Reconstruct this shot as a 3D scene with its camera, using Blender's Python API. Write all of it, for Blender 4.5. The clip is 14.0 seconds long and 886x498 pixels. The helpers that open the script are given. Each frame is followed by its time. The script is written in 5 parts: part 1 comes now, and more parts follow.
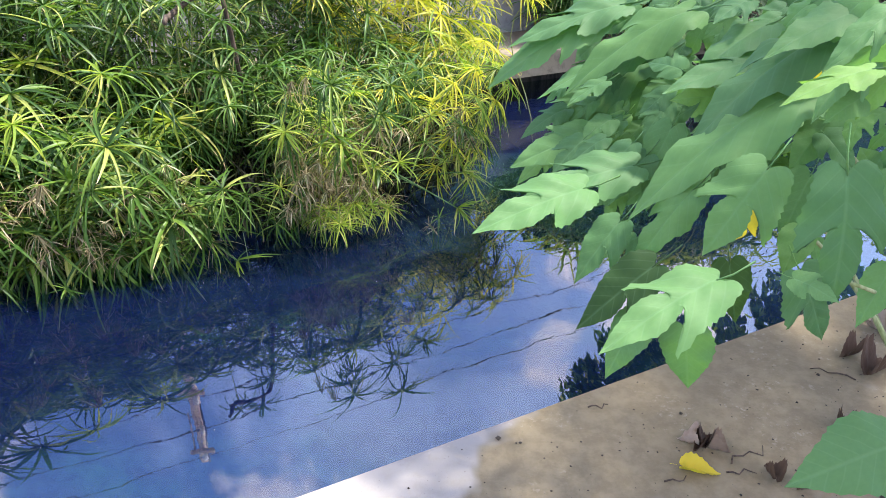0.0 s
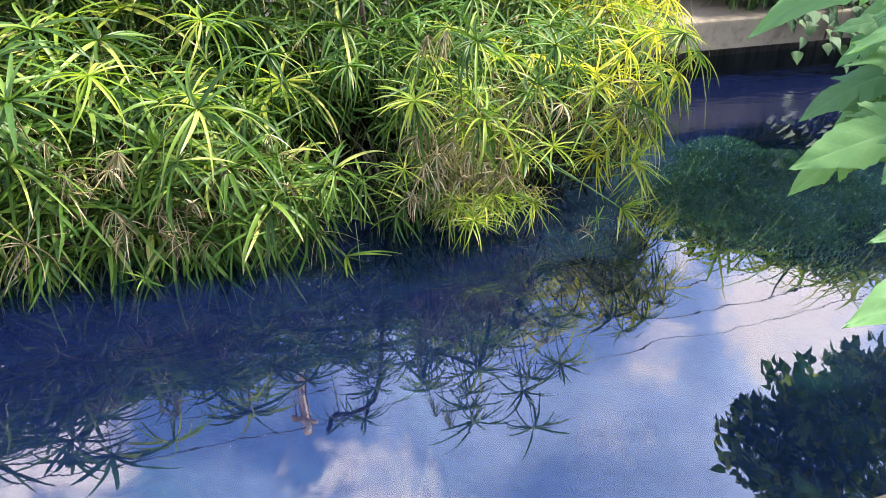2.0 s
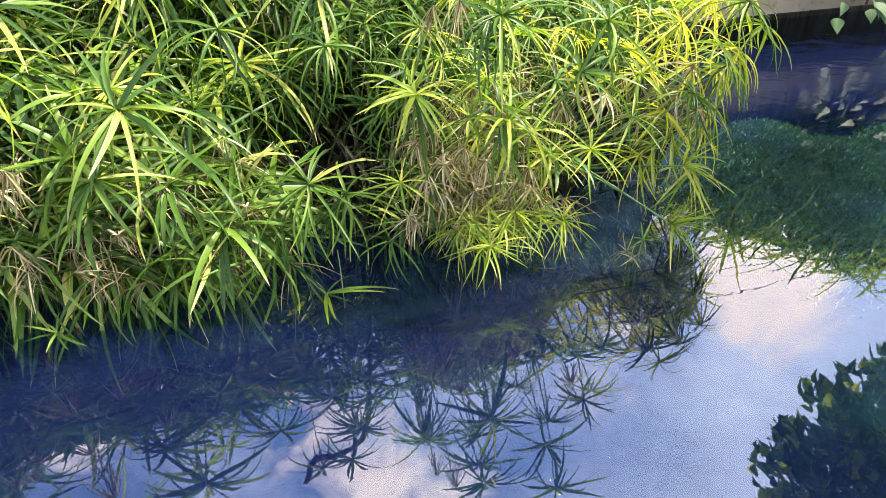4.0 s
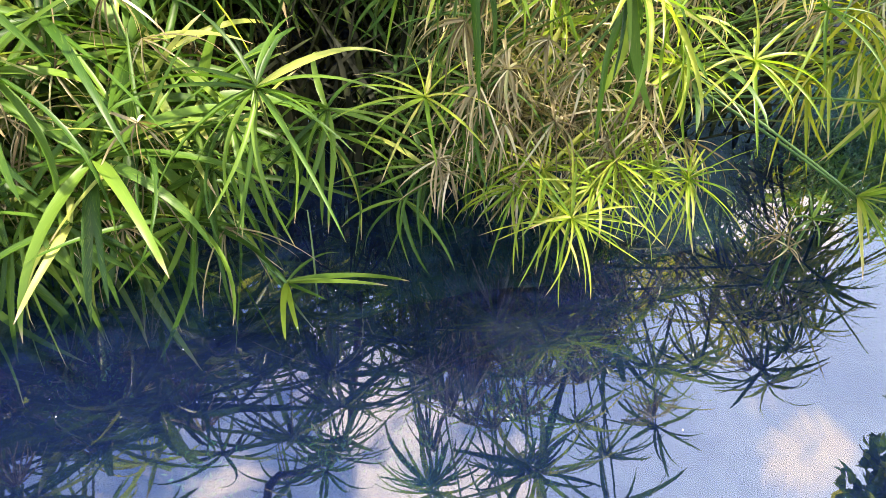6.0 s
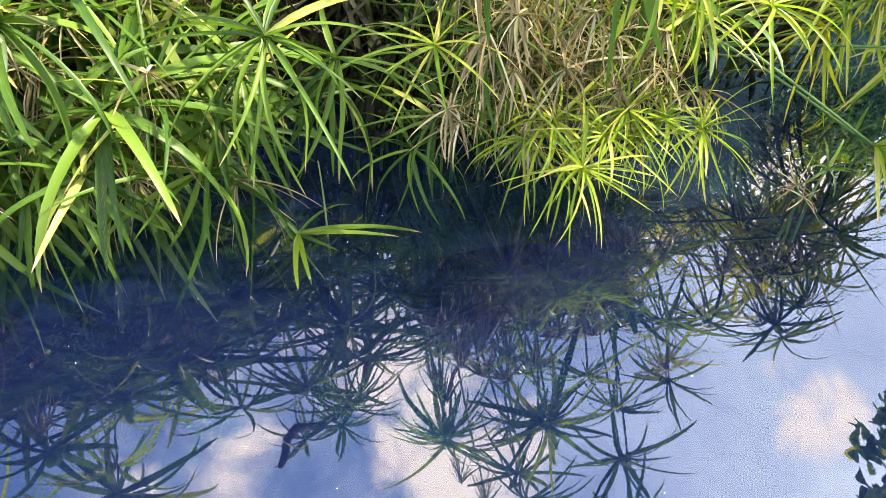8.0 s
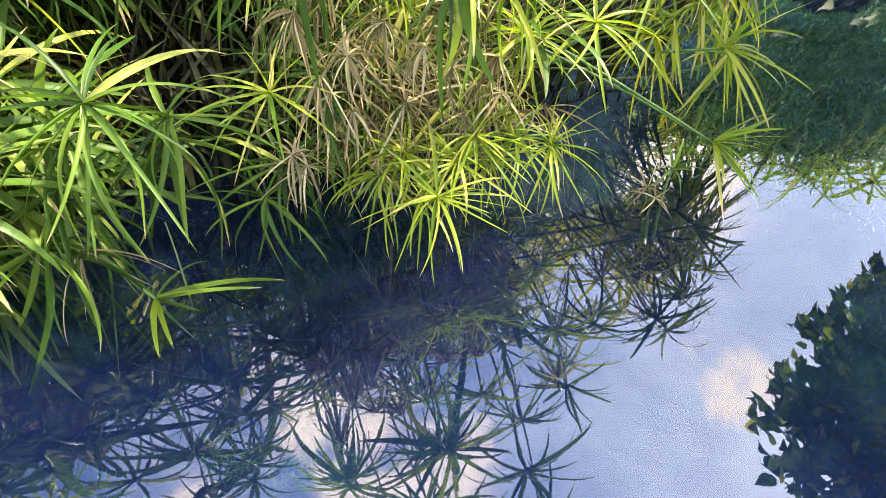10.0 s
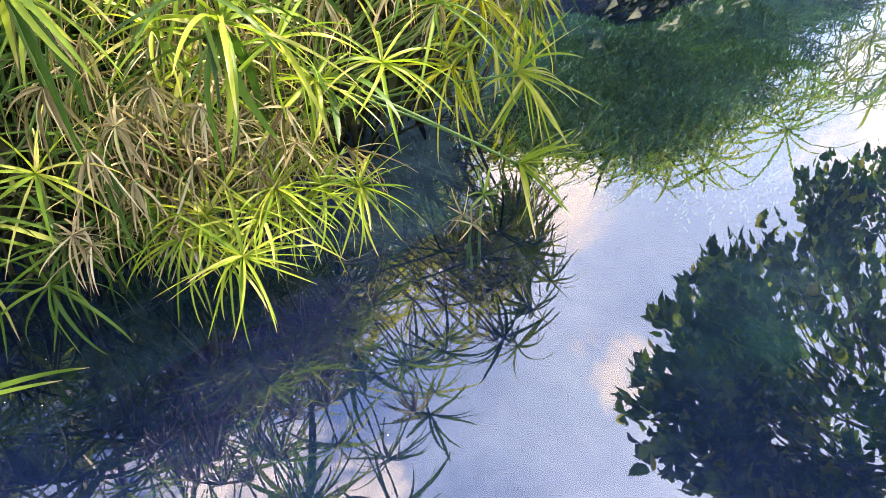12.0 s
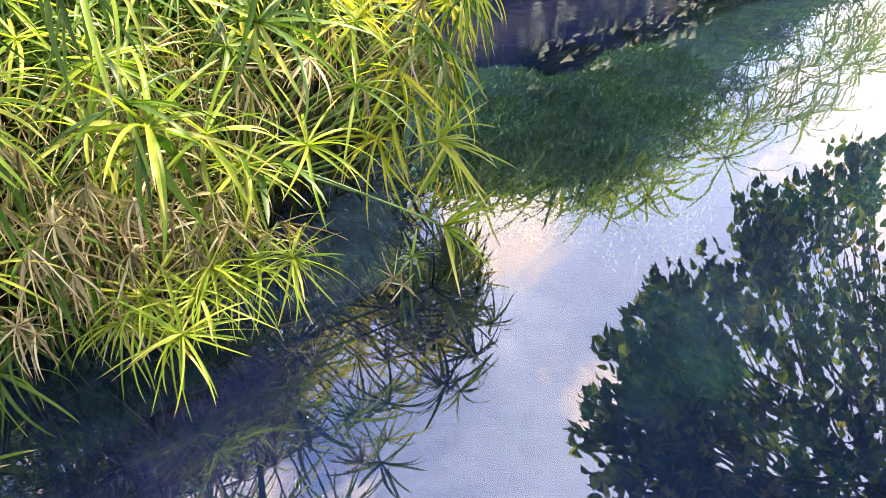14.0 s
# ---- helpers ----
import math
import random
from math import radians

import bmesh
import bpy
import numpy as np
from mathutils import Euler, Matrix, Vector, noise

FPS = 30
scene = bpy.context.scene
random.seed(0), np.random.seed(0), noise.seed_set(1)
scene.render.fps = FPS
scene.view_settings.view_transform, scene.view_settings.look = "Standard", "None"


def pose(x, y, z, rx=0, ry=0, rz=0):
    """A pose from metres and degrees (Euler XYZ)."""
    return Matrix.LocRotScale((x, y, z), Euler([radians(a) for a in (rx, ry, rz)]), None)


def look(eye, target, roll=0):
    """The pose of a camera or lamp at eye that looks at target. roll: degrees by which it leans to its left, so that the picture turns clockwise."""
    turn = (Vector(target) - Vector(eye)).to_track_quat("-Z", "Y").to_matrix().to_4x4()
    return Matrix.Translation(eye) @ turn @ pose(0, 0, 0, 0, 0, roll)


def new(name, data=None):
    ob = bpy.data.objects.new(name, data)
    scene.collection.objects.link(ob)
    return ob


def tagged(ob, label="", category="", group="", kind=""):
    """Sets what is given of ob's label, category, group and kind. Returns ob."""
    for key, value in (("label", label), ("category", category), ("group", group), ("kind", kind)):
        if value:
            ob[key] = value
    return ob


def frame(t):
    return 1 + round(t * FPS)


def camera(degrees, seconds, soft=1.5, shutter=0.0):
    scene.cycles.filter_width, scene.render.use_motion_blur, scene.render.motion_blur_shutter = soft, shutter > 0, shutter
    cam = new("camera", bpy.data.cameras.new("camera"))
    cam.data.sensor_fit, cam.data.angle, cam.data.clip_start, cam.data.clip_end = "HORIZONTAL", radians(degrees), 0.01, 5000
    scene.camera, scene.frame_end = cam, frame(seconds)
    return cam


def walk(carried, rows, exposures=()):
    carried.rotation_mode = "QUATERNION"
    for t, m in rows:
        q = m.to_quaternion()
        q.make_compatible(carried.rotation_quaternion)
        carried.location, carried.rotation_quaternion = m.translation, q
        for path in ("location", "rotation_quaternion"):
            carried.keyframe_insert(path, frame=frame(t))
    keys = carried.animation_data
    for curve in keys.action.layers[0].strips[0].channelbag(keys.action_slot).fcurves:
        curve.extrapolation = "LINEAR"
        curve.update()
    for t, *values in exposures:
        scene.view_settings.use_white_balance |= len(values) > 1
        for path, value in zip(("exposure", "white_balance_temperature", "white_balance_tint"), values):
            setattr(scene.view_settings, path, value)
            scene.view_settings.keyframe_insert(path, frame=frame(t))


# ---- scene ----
cam = camera(63.1, 14.0, soft=0.8)
METRES, EYE, TILT, LEAN, TURN = 2.0, 1.11, -26.0, 0.4, 0.0
ROWS = [
    (0.0, 0.0, 0.0, 0.0, -0.0, 0.0, 0.0),
    (0.5, -0.0529, 0.0654, -0.0016, 3.15, -1.35, -0.61),
    (1.0, -0.0689, 0.1118, 0.0134, 6.17, -1.75, -1.42),
    (1.5, -0.0549, 0.2071, 0.026, 8.13, 0.61, -3.11),
    (2.0, -0.0665, 0.2515, 0.0317, 8.75, -1.86, -4.03),
    (2.5, -0.1043, 0.3136, 0.0395, 8.4, -2.08, -3.17),
    (3.0, -0.115, 0.3487, 0.0497, 7.43, -2.44, -2.52),
    (5.5, -0.189, 0.7195, 0.1182, 7.39, -8.92, -6.63),
    (6.0, -0.2039, 0.7757, 0.0902, 7.22, -10.14, -7.33),
    (6.5, -0.2037, 0.777, 0.0842, 7.62, -12.02, -7.32),
    (7.0, -0.2007, 0.7733, 0.0823, 8.34, -13.11, -7.15),
    (9.5, -0.1982, 0.7738, 0.0837, 6.3, -12.36, -4.09),
    (10.0, -0.1687, 0.779, 0.0935, 0.41, -10.84, -1.06),
    (10.5, -0.1424, 0.7778, 0.0988, -4.45, -9.94, 2.14),
    (11.0, -0.1297, 0.7773, 0.1003, -8.09, -9.32, 4.3),
    (11.5, -0.1262, 0.778, 0.1007, -9.51, -9.14, 5.12),
    (12.0, -0.1257, 0.7816, 0.1021, -10.13, -9.06, 5.37),
    (12.5, -0.1208, 0.7828, 0.1032, -10.71, -8.71, 5.75),
    (13.0, -0.1121, 0.7825, 0.1053, -11.74, -8.26, 6.31),
    (13.5, -0.1039, 0.7709, 0.1128, -12.85, -7.57, 7.13),
    (14.0, -0.1053, 0.7423, 0.1256, -13.53, -6.84, 8.01),
]
EXPOSURES = [(0.0, 1.72, 6050, 16), (3.0, 2.08, 6450, 15), (5.5, 2.25, 7100, 11), (7.0, 2.33, 7150, 11), (10.2, 2.36, 7250, 12), (12.0, 2.32, 7350, 15), (14.0, 2.28, 7500, 18)]
walk(cam, [(t, pose(0, 0, EYE, TILT, LEAN, TURN) @ pose(METRES * x, METRES * y, METRES * z, 90 + pitch, roll, yaw)) for t, x, y, z, yaw, pitch, roll in ROWS], EXPOSURES)

# ---- light ----
SUN_AZ, SUN_EL = 68.0, 58.0          # degrees from +y towards +x, and above the horizon


def heading(az, el):
    a, e = radians(az), radians(el)
    return Vector((math.sin(a) * math.cos(e), math.cos(a) * math.cos(e), math.sin(e)))


sun = new("sun", bpy.data.lights.new("sun", "SUN"))
sun.data.energy, sun.data.angle, sun.data.color = 5.0, radians(4.0), (1.0, 0.93, 0.78)
sun.matrix_world = look(heading(SUN_AZ, SUN_EL) * 30, (0, 0, 0))

# the clouds: azimuth, elevation, radius in degrees, weight
CLOUDS = [(-18, 47, 6.5, 0.8), (-5, 54, 7, 1.0), (20, 30, 5, 1.0), (31, 43, 3.2, 0.9), (25.5, 41.5, 1.6, 0.7), (5.5, 35, 3, 0.45), (12, 26, 4.5, 0.62), (10, 34, 4, 0.58), (8.5, 40, 3.5, 0.55), (52, 17, 14, 0.9),
          (-48, 33, 10, 0.8), (-38, 52, 7, 0.7), (-110, 40, 28, 1.0), (150, 45, 30, 1.0), (95, 60, 18, 0.9)]


class Nodes:
    """Short ways to add and join shader nodes."""

    def __init__(self, tree):
        self.tree = tree
        tree.nodes.clear()

    def add(self, kind, **ins):
        n = self.tree.nodes.new(kind)
        for key, value in ins.items():
            sock = n.inputs[int(key[1:])] if key[0] == "i" and key[1:].isdigit() else n.inputs[key.replace("_", " ")]
            if isinstance(value, bpy.types.NodeSocket):
                self.tree.links.new(value, sock)
            else:
                sock.default_value = value
        return n

    def math(self, op, a, b=0.0, c=0.0):
        n = self.tree.nodes.new("ShaderNodeMath")
        n.operation = op
        for k, value in enumerate((a, b, c)):
            if isinstance(value, bpy.types.NodeSocket):
                self.tree.links.new(value, n.inputs[k])
            else:
                n.inputs[k].default_value = value
        return n.outputs[0]

    def noise(self, vec, scale, detail=4.0, rough=0.55, warp=0.0):
        n = self.add("ShaderNodeTexNoise", Scale=scale, Detail=detail, Roughness=rough, Distortion=warp)
        if vec is not None:
            self.tree.links.new(vec, n.inputs["Vector"])
        return n.outputs["Fac"]

    def ramp(self, fac, stops, smooth=False):
        n = self.tree.nodes.new("ShaderNodeValToRGB")
        n.color_ramp.interpolation = "EASE" if smooth else "LINEAR"
        el = n.color_ramp.elements
        while len(el) < len(stops):
            el.new(0.5)
        for e, (p, c) in zip(el, stops):
            e.position = p
            e.color = (c, c, c, 1) if isinstance(c, (int, float)) else (*c, 1)
        self.tree.links.new(fac, n.inputs[0])
        return n.outputs[0]

    def step(self, x, lo, hi):
        n = self.add("ShaderNodeMapRange", i0=x, i1=lo, i2=hi, i3=0.0, i4=1.0)
        n.interpolation_type = "SMOOTHSTEP"
        return n.outputs[0]

    def mix(self, fac, a, b, mode="MIX"):
        n = self.tree.nodes.new("ShaderNodeMix")
        n.data_type, n.blend_type = "RGBA", mode
        for k, value in ((0, fac), (6, a), (7, b)):
            if isinstance(value, bpy.types.NodeSocket):
                self.tree.links.new(value, n.inputs[k])
            elif k and len(value) == 3:
                n.inputs[k].default_value = (*value, 1)
            else:
                n.inputs[k].default_value = value
        return n.outputs[2]

    def bump(self, height, strength, distance=0.01):
        return self.add("ShaderNodeBump", Height=height, Strength=strength, Distance=distance).outputs[0]

    def coords(self, which="Object"):
        return self.add("ShaderNodeTexCoord").outputs[which]


def make_world():
    world = bpy.data.worlds.new("sky")
    scene.world = world
    world.use_nodes = True
    n = Nodes(world.node_tree)
    sky = n.add("ShaderNodeTexSky")
    sky.sky_type, sky.sun_disc = "NISHITA", False
    sky.sun_elevation, sky.sun_rotation = radians(SUN_EL), radians(SUN_AZ)
    sky.air_density, sky.dust_density, sky.ozone_density = 1.0, 0.6, 3.0
    way = n.coords("Generated")
    mask = None
    for az, el, radius, weight in CLOUDS:
        d = n.tree.nodes.new("ShaderNodeVectorMath")
        d.operation = "DOT_PRODUCT"
        n.tree.links.new(way, d.inputs[0])
        d.inputs[1].default_value = heading(az, el)
        m = n.math("MULTIPLY", n.step(d.outputs["Value"], math.cos(radians(radius * 1.5)), 1.0), weight)
        mask = m if mask is None else n.math("MAXIMUM", mask, m)
    puff = n.noise(way, 9.0, 9.0, 0.6, 0.6)
    thin = n.noise(way, 2.6, 6.0, 0.6, 0.6)
    body = n.step(n.math("ADD", mask, n.math("MULTIPLY", n.math("SUBTRACT", puff, 0.5), 2.6)), 0.45, 1.15)
    bright = n.tree.nodes.new("ShaderNodeVectorMath")
    bright.operation = "DOT_PRODUCT"
    n.tree.links.new(way, bright.inputs[0])
    bright.inputs[1].default_value = heading(42, 36)
    haze = n.step(bright.outputs["Value"], math.cos(radians(34)), math.cos(radians(4)))
    veil = n.math("ADD", n.math("MULTIPLY", n.step(thin, 0.40, 0.75), 0.6), n.math("MULTIPLY", haze, n.math("ADD", 0.2, n.math("MULTIPLY", puff, 0.6))))
    blue = n.mix(1.0, sky.outputs[0], (0.88, 0.96, 1.18), "MULTIPLY")
    white = n.mix(0.8, n.mix(1.0, blue, (1.8, 1.8, 1.8), "MULTIPLY"), (10.8, 9.3, 8.2))
    colour = n.mix(body, n.mix(veil, blue, (7.0, 8.2, 11.0)), white)
    back = n.add("ShaderNodeBackground", Color=colour, Strength=0.15)
    out = n.add("ShaderNodeOutputWorld")
    n.tree.links.new(back.outputs[0], out.inputs[0])


make_world()


# ---- materials ----
def material(name):
    m = bpy.data.materials.new(name)
    m.use_nodes = True
    return m, Nodes(m.node_tree)


def finish(n, shader):
    out = n.add("ShaderNodeOutputMaterial")
    n.tree.links.new(shader, out.inputs[0])


def surface(n, colour, rough=0.6, normal=None, spec=0.5):
    p = n.add("ShaderNodeBsdfPrincipled", Base_Color=colour, Roughness=rough)
    p.inputs["Specular IOR Level"].default_value = spec
    if normal is not None:
        n.tree.links.new(normal, p.inputs["Normal"])
    return p.outputs[0]


def any_random(n):
    """A value of its own for each object and each loose piece of a joined mesh."""
    a = n.add("ShaderNodeObjectInfo").outputs["Random"]
    b = n.add("ShaderNodeNewGeometry").outputs["Random Per Island"]
    return n.math("FRACT", n.math("ADD", a, b))


def leaf_surface(n, colour, through_colour, share, rough, normal=None, spec=0.5):
    front = surface(n, colour, rough, normal, spec)
    lit = n.add("ShaderNodeBsdfTranslucent", Color=through_colour).outputs[0]
    mixed = n.add("ShaderNodeMixShader", i0=share, i1=front, i2=lit)
    return mixed.outputs[0]


def sedge_material(name, stops, dry_from, share=0.35, rough=0.36):
    m, n = material(name)
    uv = n.coords("UV")
    sep = n.add("ShaderNodeSeparateXYZ", i0=uv)
    rnd = any_random(n)
    base = n.ramp(rnd, stops)
    streak = n.noise(n.add("ShaderNodeMapping", i0=uv, i3=(3.0, 30.0, 1.0)).outputs[0], 3.0, 3.0)
    base = n.mix(n.math("MULTIPLY", streak, 0.35), base, n.mix(0.6, base, (0.02, 0.04, 0.01)))
    blot = n.noise(n.coords("Object"), 14.0, 3.0)
    base = n.mix(n.math("MULTIPLY", n.step(blot, 0.5, 0.8), 0.45), base, (0.15, 0.21, 0.03))
    edge = n.math("ADD", sep.outputs[0], n.math("MULTIPLY", n.math("SUBTRACT", rnd, 0.5), 0.25))
    tip = n.step(edge, dry_from, dry_from + 0.16)
    base = n.mix(tip, base, (0.35, 0.26, 0.16))
    glow = n.mix(1.0, base, (1.3, 1.45, 0.6), "MULTIPLY")
    rib = n.bump(n.add("ShaderNodeTexWave", Vector=n.add("ShaderNodeMapping", i0=uv, i3=(0.0, 1.0, 0.0)).outputs[0], Scale=3.0).outputs["Fac"], 0.25, 0.002)
    finish(n, leaf_surface(n, base, glow, share, rough, rib, 0.2))
    return m


GREEN = sedge_material("sedge_green", [(0.0, (0.013, 0.038, 0.006)), (0.3, (0.031, 0.078, 0.009)), (0.65, (0.060, 0.120, 0.014)), (0.88, (0.112, 0.182, 0.022)), (1.0, (0.28, 0.30, 0.07))], 0.93, 0.29, 0.42)
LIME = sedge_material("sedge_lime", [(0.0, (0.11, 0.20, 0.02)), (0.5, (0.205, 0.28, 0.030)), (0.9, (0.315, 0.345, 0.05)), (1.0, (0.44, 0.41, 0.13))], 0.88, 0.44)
DRY = sedge_material("sedge_dry", [(0.0, (0.10, 0.07, 0.04)), (0.35, (0.20, 0.155, 0.085)), (0.75, (0.34, 0.28, 0.165)), (0.93, (0.55, 0.48, 0.33)), (1.0, (0.20, 0.21, 0.06))], 0.7, 0.25, 0.65)
# a yellowed copy of the sedge colour, with direct sun put into it
SEDGE_SUNLIT = sedge_material("sedge_sunlit", [(0.0, (0.24, 0.29, 0.02)), (0.5, (0.42, 0.41, 0.03)), (1.0, (0.60, 0.50, 0.08))], 0.88, 0.46, 0.45)
# near-black blades: the shade inside the clumps is put into this colour
TANGLE = sedge_material("sedge_inner_shade", [(0.0, (0.008, 0.008, 0.006)), (0.7, (0.018, 0.017, 0.010)), (1.0, (0.04, 0.036, 0.018))], 2.0, 0.05, 0.85)
STALK = sedge_material("sedge_stalk", [(0.0, (0.06, 0.13, 0.03)), (0.6, (0.12, 0.20, 0.06)), (1.0, (0.20, 0.20, 0.07))], 2.0, 0.05, 0.4)


def mulberry_material(name, stops, share=0.3):
    m, n = material(name)
    uv = n.coords("UV")
    sep = n.add("ShaderNodeSeparateXYZ", i0=uv)
    rnd = any_random(n)
    base = n.ramp(rnd, stops)
    along, side = sep.outputs[0], n.math("ABSOLUTE", n.math("SUBTRACT", sep.outputs[1], 0.5))
    mid = n.math("SUBTRACT", 1.0, n.step(side, 0.004, 0.03))
    rays = n.math("FRACT", n.math("MULTIPLY", n.math("SUBTRACT", along, n.math("MULTIPLY", side, 0.75)), 7.0))
    vein = n.math("SUBTRACT", 1.0, n.step(n.math("ABSOLUTE", n.math("SUBTRACT", rays, 0.5)), 0.02, 0.09))
    lines = n.math("MAXIMUM", mid, n.math("MULTIPLY", vein, 0.6))
    mottled = n.noise(n.coords("Object"), 18.0, 4.0)
    base = n.mix(n.math("MULTIPLY", mottled, 0.45), base, n.mix(0.55, base, (0.02, 0.05, 0.02)))
    colour = n.mix(n.math("MULTIPLY", lines, 0.13), base, (0.24, 0.40, 0.20))
    glow = n.mix(1.0, base, (1.4, 1.6, 0.65), "MULTIPLY")
    grain = n.noise(uv, 60.0, 3.0)
    relief = n.bump(n.math("ADD", n.math("MULTIPLY", lines, -0.6), n.math("MULTIPLY", grain, 0.5)), 0.16, 0.003)
    finish(n, leaf_surface(n, colour, glow, share, 0.58, relief, 0.14))
    return m


MULBERRY = mulberry_material("mulberry_leaf", [(0.0, (0.072, 0.155, 0.062)), (0.45, (0.095, 0.195, 0.070)), (0.85, (0.12, 0.235, 0.078)), (1.0, (0.17, 0.30, 0.07))], 0.40)
# dark stops paint the crown's shaded leaves, pale stops its sunlit ones
MULBERRY_DARK = mulberry_material("mulberry_leaf_dark", [(0.0, (0.03, 0.065, 0.02)), (0.55, (0.06, 0.115, 0.025)), (0.75, (0.18, 0.28, 0.045)), (0.95, (0.36, 0.42, 0.06)), (1.0, (0.60, 0.45, 0.05))], 0.38)
YELLOWED = mulberry_material("mulberry_leaf_yellow", [(0.0, (0.55, 0.42, 0.03)), (1.0, (0.68, 0.52, 0.05))], 0.35)
# leaf colour darkened to stand for foliage in shade
SHADE_LEAF = mulberry_material("shaded_leaf", [(0.0, (0.012, 0.03, 0.010)), (0.7, (0.025, 0.06, 0.018)), (1.0, (0.05, 0.09, 0.02))], 0.12)
# a darkened copy of the sedge green, with shade put into the colour
SEDGE_SHADED = sedge_material("sedge_shaded_green", [(0.0, (0.025, 0.065, 0.014)), (0.6, (0.05, 0.12, 0.02)), (1.0, (0.10, 0.17, 0.03))], 0.92, 0.25, 0.75)
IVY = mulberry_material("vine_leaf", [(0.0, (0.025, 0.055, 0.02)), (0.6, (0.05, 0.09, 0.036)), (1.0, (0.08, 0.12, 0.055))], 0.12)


def bark_material(name, dark, light, scale=30.0):
    m, n = material(name)
    co = n.coords("Object")
    long = n.noise(n.add("ShaderNodeMapping", i0=co, i3=(1.0, 1.0, 0.2)).outputs[0], scale, 5.0, 0.65)
    colour = n.mix(n.step(long, 0.3, 0.7), dark, light)
    finish(n, surface(n, colour, 0.85, n.bump(long, 0.6, 0.01), 0.2))
    return m


BARK = bark_material("bark", (0.06, 0.045, 0.03), (0.22, 0.18, 0.13))
TWIG = bark_material("green_twig", (0.14, 0.17, 0.06), (0.28, 0.30, 0.14), 60.0)
DEADWOOD = bark_material("dead_wood", (0.03, 0.022, 0.016), (0.10, 0.072, 0.05), 50.0)
POLE = bark_material("pole_wood", (0.42, 0.30, 0.22), (0.74, 0.60, 0.47), 8.0)


def litter_material():
    m, n = material("dry_leaf")
    rnd = any_random(n)
    base = n.ramp(rnd, [(0.0, (0.06, 0.035, 0.02)), (0.45, (0.13, 0.085, 0.05)), (0.75, (0.30, 0.22, 0.15)), (1.0, (0.48, 0.38, 0.29))])
    fine = n.noise(n.coords("Object"), 70.0, 4.0)
    finish(n, surface(n, n.mix(n.math("MULTIPLY", fine, 0.5), base, (0.05, 0.03, 0.02)), 0.8, n.bump(fine, 0.5, 0.004), 0.2))
    return m


LITTER = litter_material()


def concrete_material(name, pale, dull, dirt, stained):
    """Cast concrete; stained: with the brown film of silt that ends in a ragged, curved border."""
    m, n = material(name)
    co = n.coords("Object")
    broad = n.noise(co, 2.2, 5.0, 0.6)
    fine = n.noise(co, 26.0, 6.0, 0.7)
    pits = n.noise(co, 120.0, 3.0, 0.7)
    colour = n.mix(n.step(broad, 0.3, 0.75), pale, dull)
    colour = n.mix(n.math("MULTIPLY", n.step(fine, 0.45, 0.75), 0.5), colour, dirt)
    if stained:
        sep = n.add("ShaderNodeSeparateXYZ", i0=co)
        wander = n.math("MULTIPLY", n.math("SUBTRACT", n.noise(co, 5.0, 3.0, 0.5, 0.5), 0.5), 0.4)
        reach = n.math("ADD", n.math("ADD", sep.outputs[0], n.math("MULTIPLY", sep.outputs[1], -0.55)), wander)
        film = n.step(reach, -0.58, -0.52)
        island = n.step(n.noise(co, 3.3, 3.0, 0.5, 0.3), 0.66, 0.72)
        film = n.math("MULTIPLY", film, n.math("SUBTRACT", 1.0, n.math("MULTIPLY", island, 0.4)))
        silt = n.mix(n.step(fine, 0.35, 0.7), (0.140, 0.108, 0.055), (0.190, 0.150, 0.082))
        colour = n.mix(n.math("MULTIPLY", film, 0.92), colour, silt)
        flaky = n.math("MULTIPLY", n.step(n.noise(co, 60.0, 5.0, 0.75), 0.55, 0.63), n.step(n.noise(co, 8.0, 3.0, 0.6, 0.4), 0.50, 0.64))
        colour = n.mix(n.math("MULTIPLY", flaky, 0.28), colour, (0.42, 0.38, 0.31))
        specks = n.step(pits, 0.66, 0.74)
        colour = n.mix(n.math("MULTIPLY", specks, 0.6), colour, (0.05, 0.04, 0.028))
    relief = n.math("ADD", n.math("MULTIPLY", fine, 0.6), n.math("MULTIPLY", pits, 0.4))
    finish(n, surface(n, colour, 0.85, n.bump(relief, 0.35, 0.006), 0.25))
    return m


LEDGE = concrete_material("ledge_concrete", (0.27, 0.25, 0.215), (0.23, 0.205, 0.17), (0.22, 0.19, 0.14), True)
KERB = concrete_material("kerb_concrete", (0.18, 0.15, 0.10), (0.11, 0.09, 0.06), (0.05, 0.042, 0.03), False)
WALL = concrete_material("wall_concrete", (0.30, 0.29, 0.28), (0.20, 0.19, 0.18), (0.10, 0.095, 0.09), False)


def bed_material():
    m, n = material("channel_bed")
    co = n.coords("Object")
    big = n.noise(co, 1.6, 5.0, 0.6, 0.4)
    fine = n.noise(co, 12.0, 6.0, 0.7, 0.5)
    mud = n.mix(n.step(fine, 0.3, 0.7), (0.009, 0.013, 0.026), (0.022, 0.034, 0.058))
    weed = n.mix(n.step(fine, 0.35, 0.65), (0.009, 0.022, 0.022), (0.02, 0.048, 0.045))
    colour = n.mix(n.step(n.math("ADD", big, n.math("MULTIPLY", fine, 0.25)), 0.55, 0.75), mud, weed)
    finish(n, surface(n, colour, 0.9, n.bump(fine, 0.8, 0.03), 0.1))
    return m


BED = bed_material()


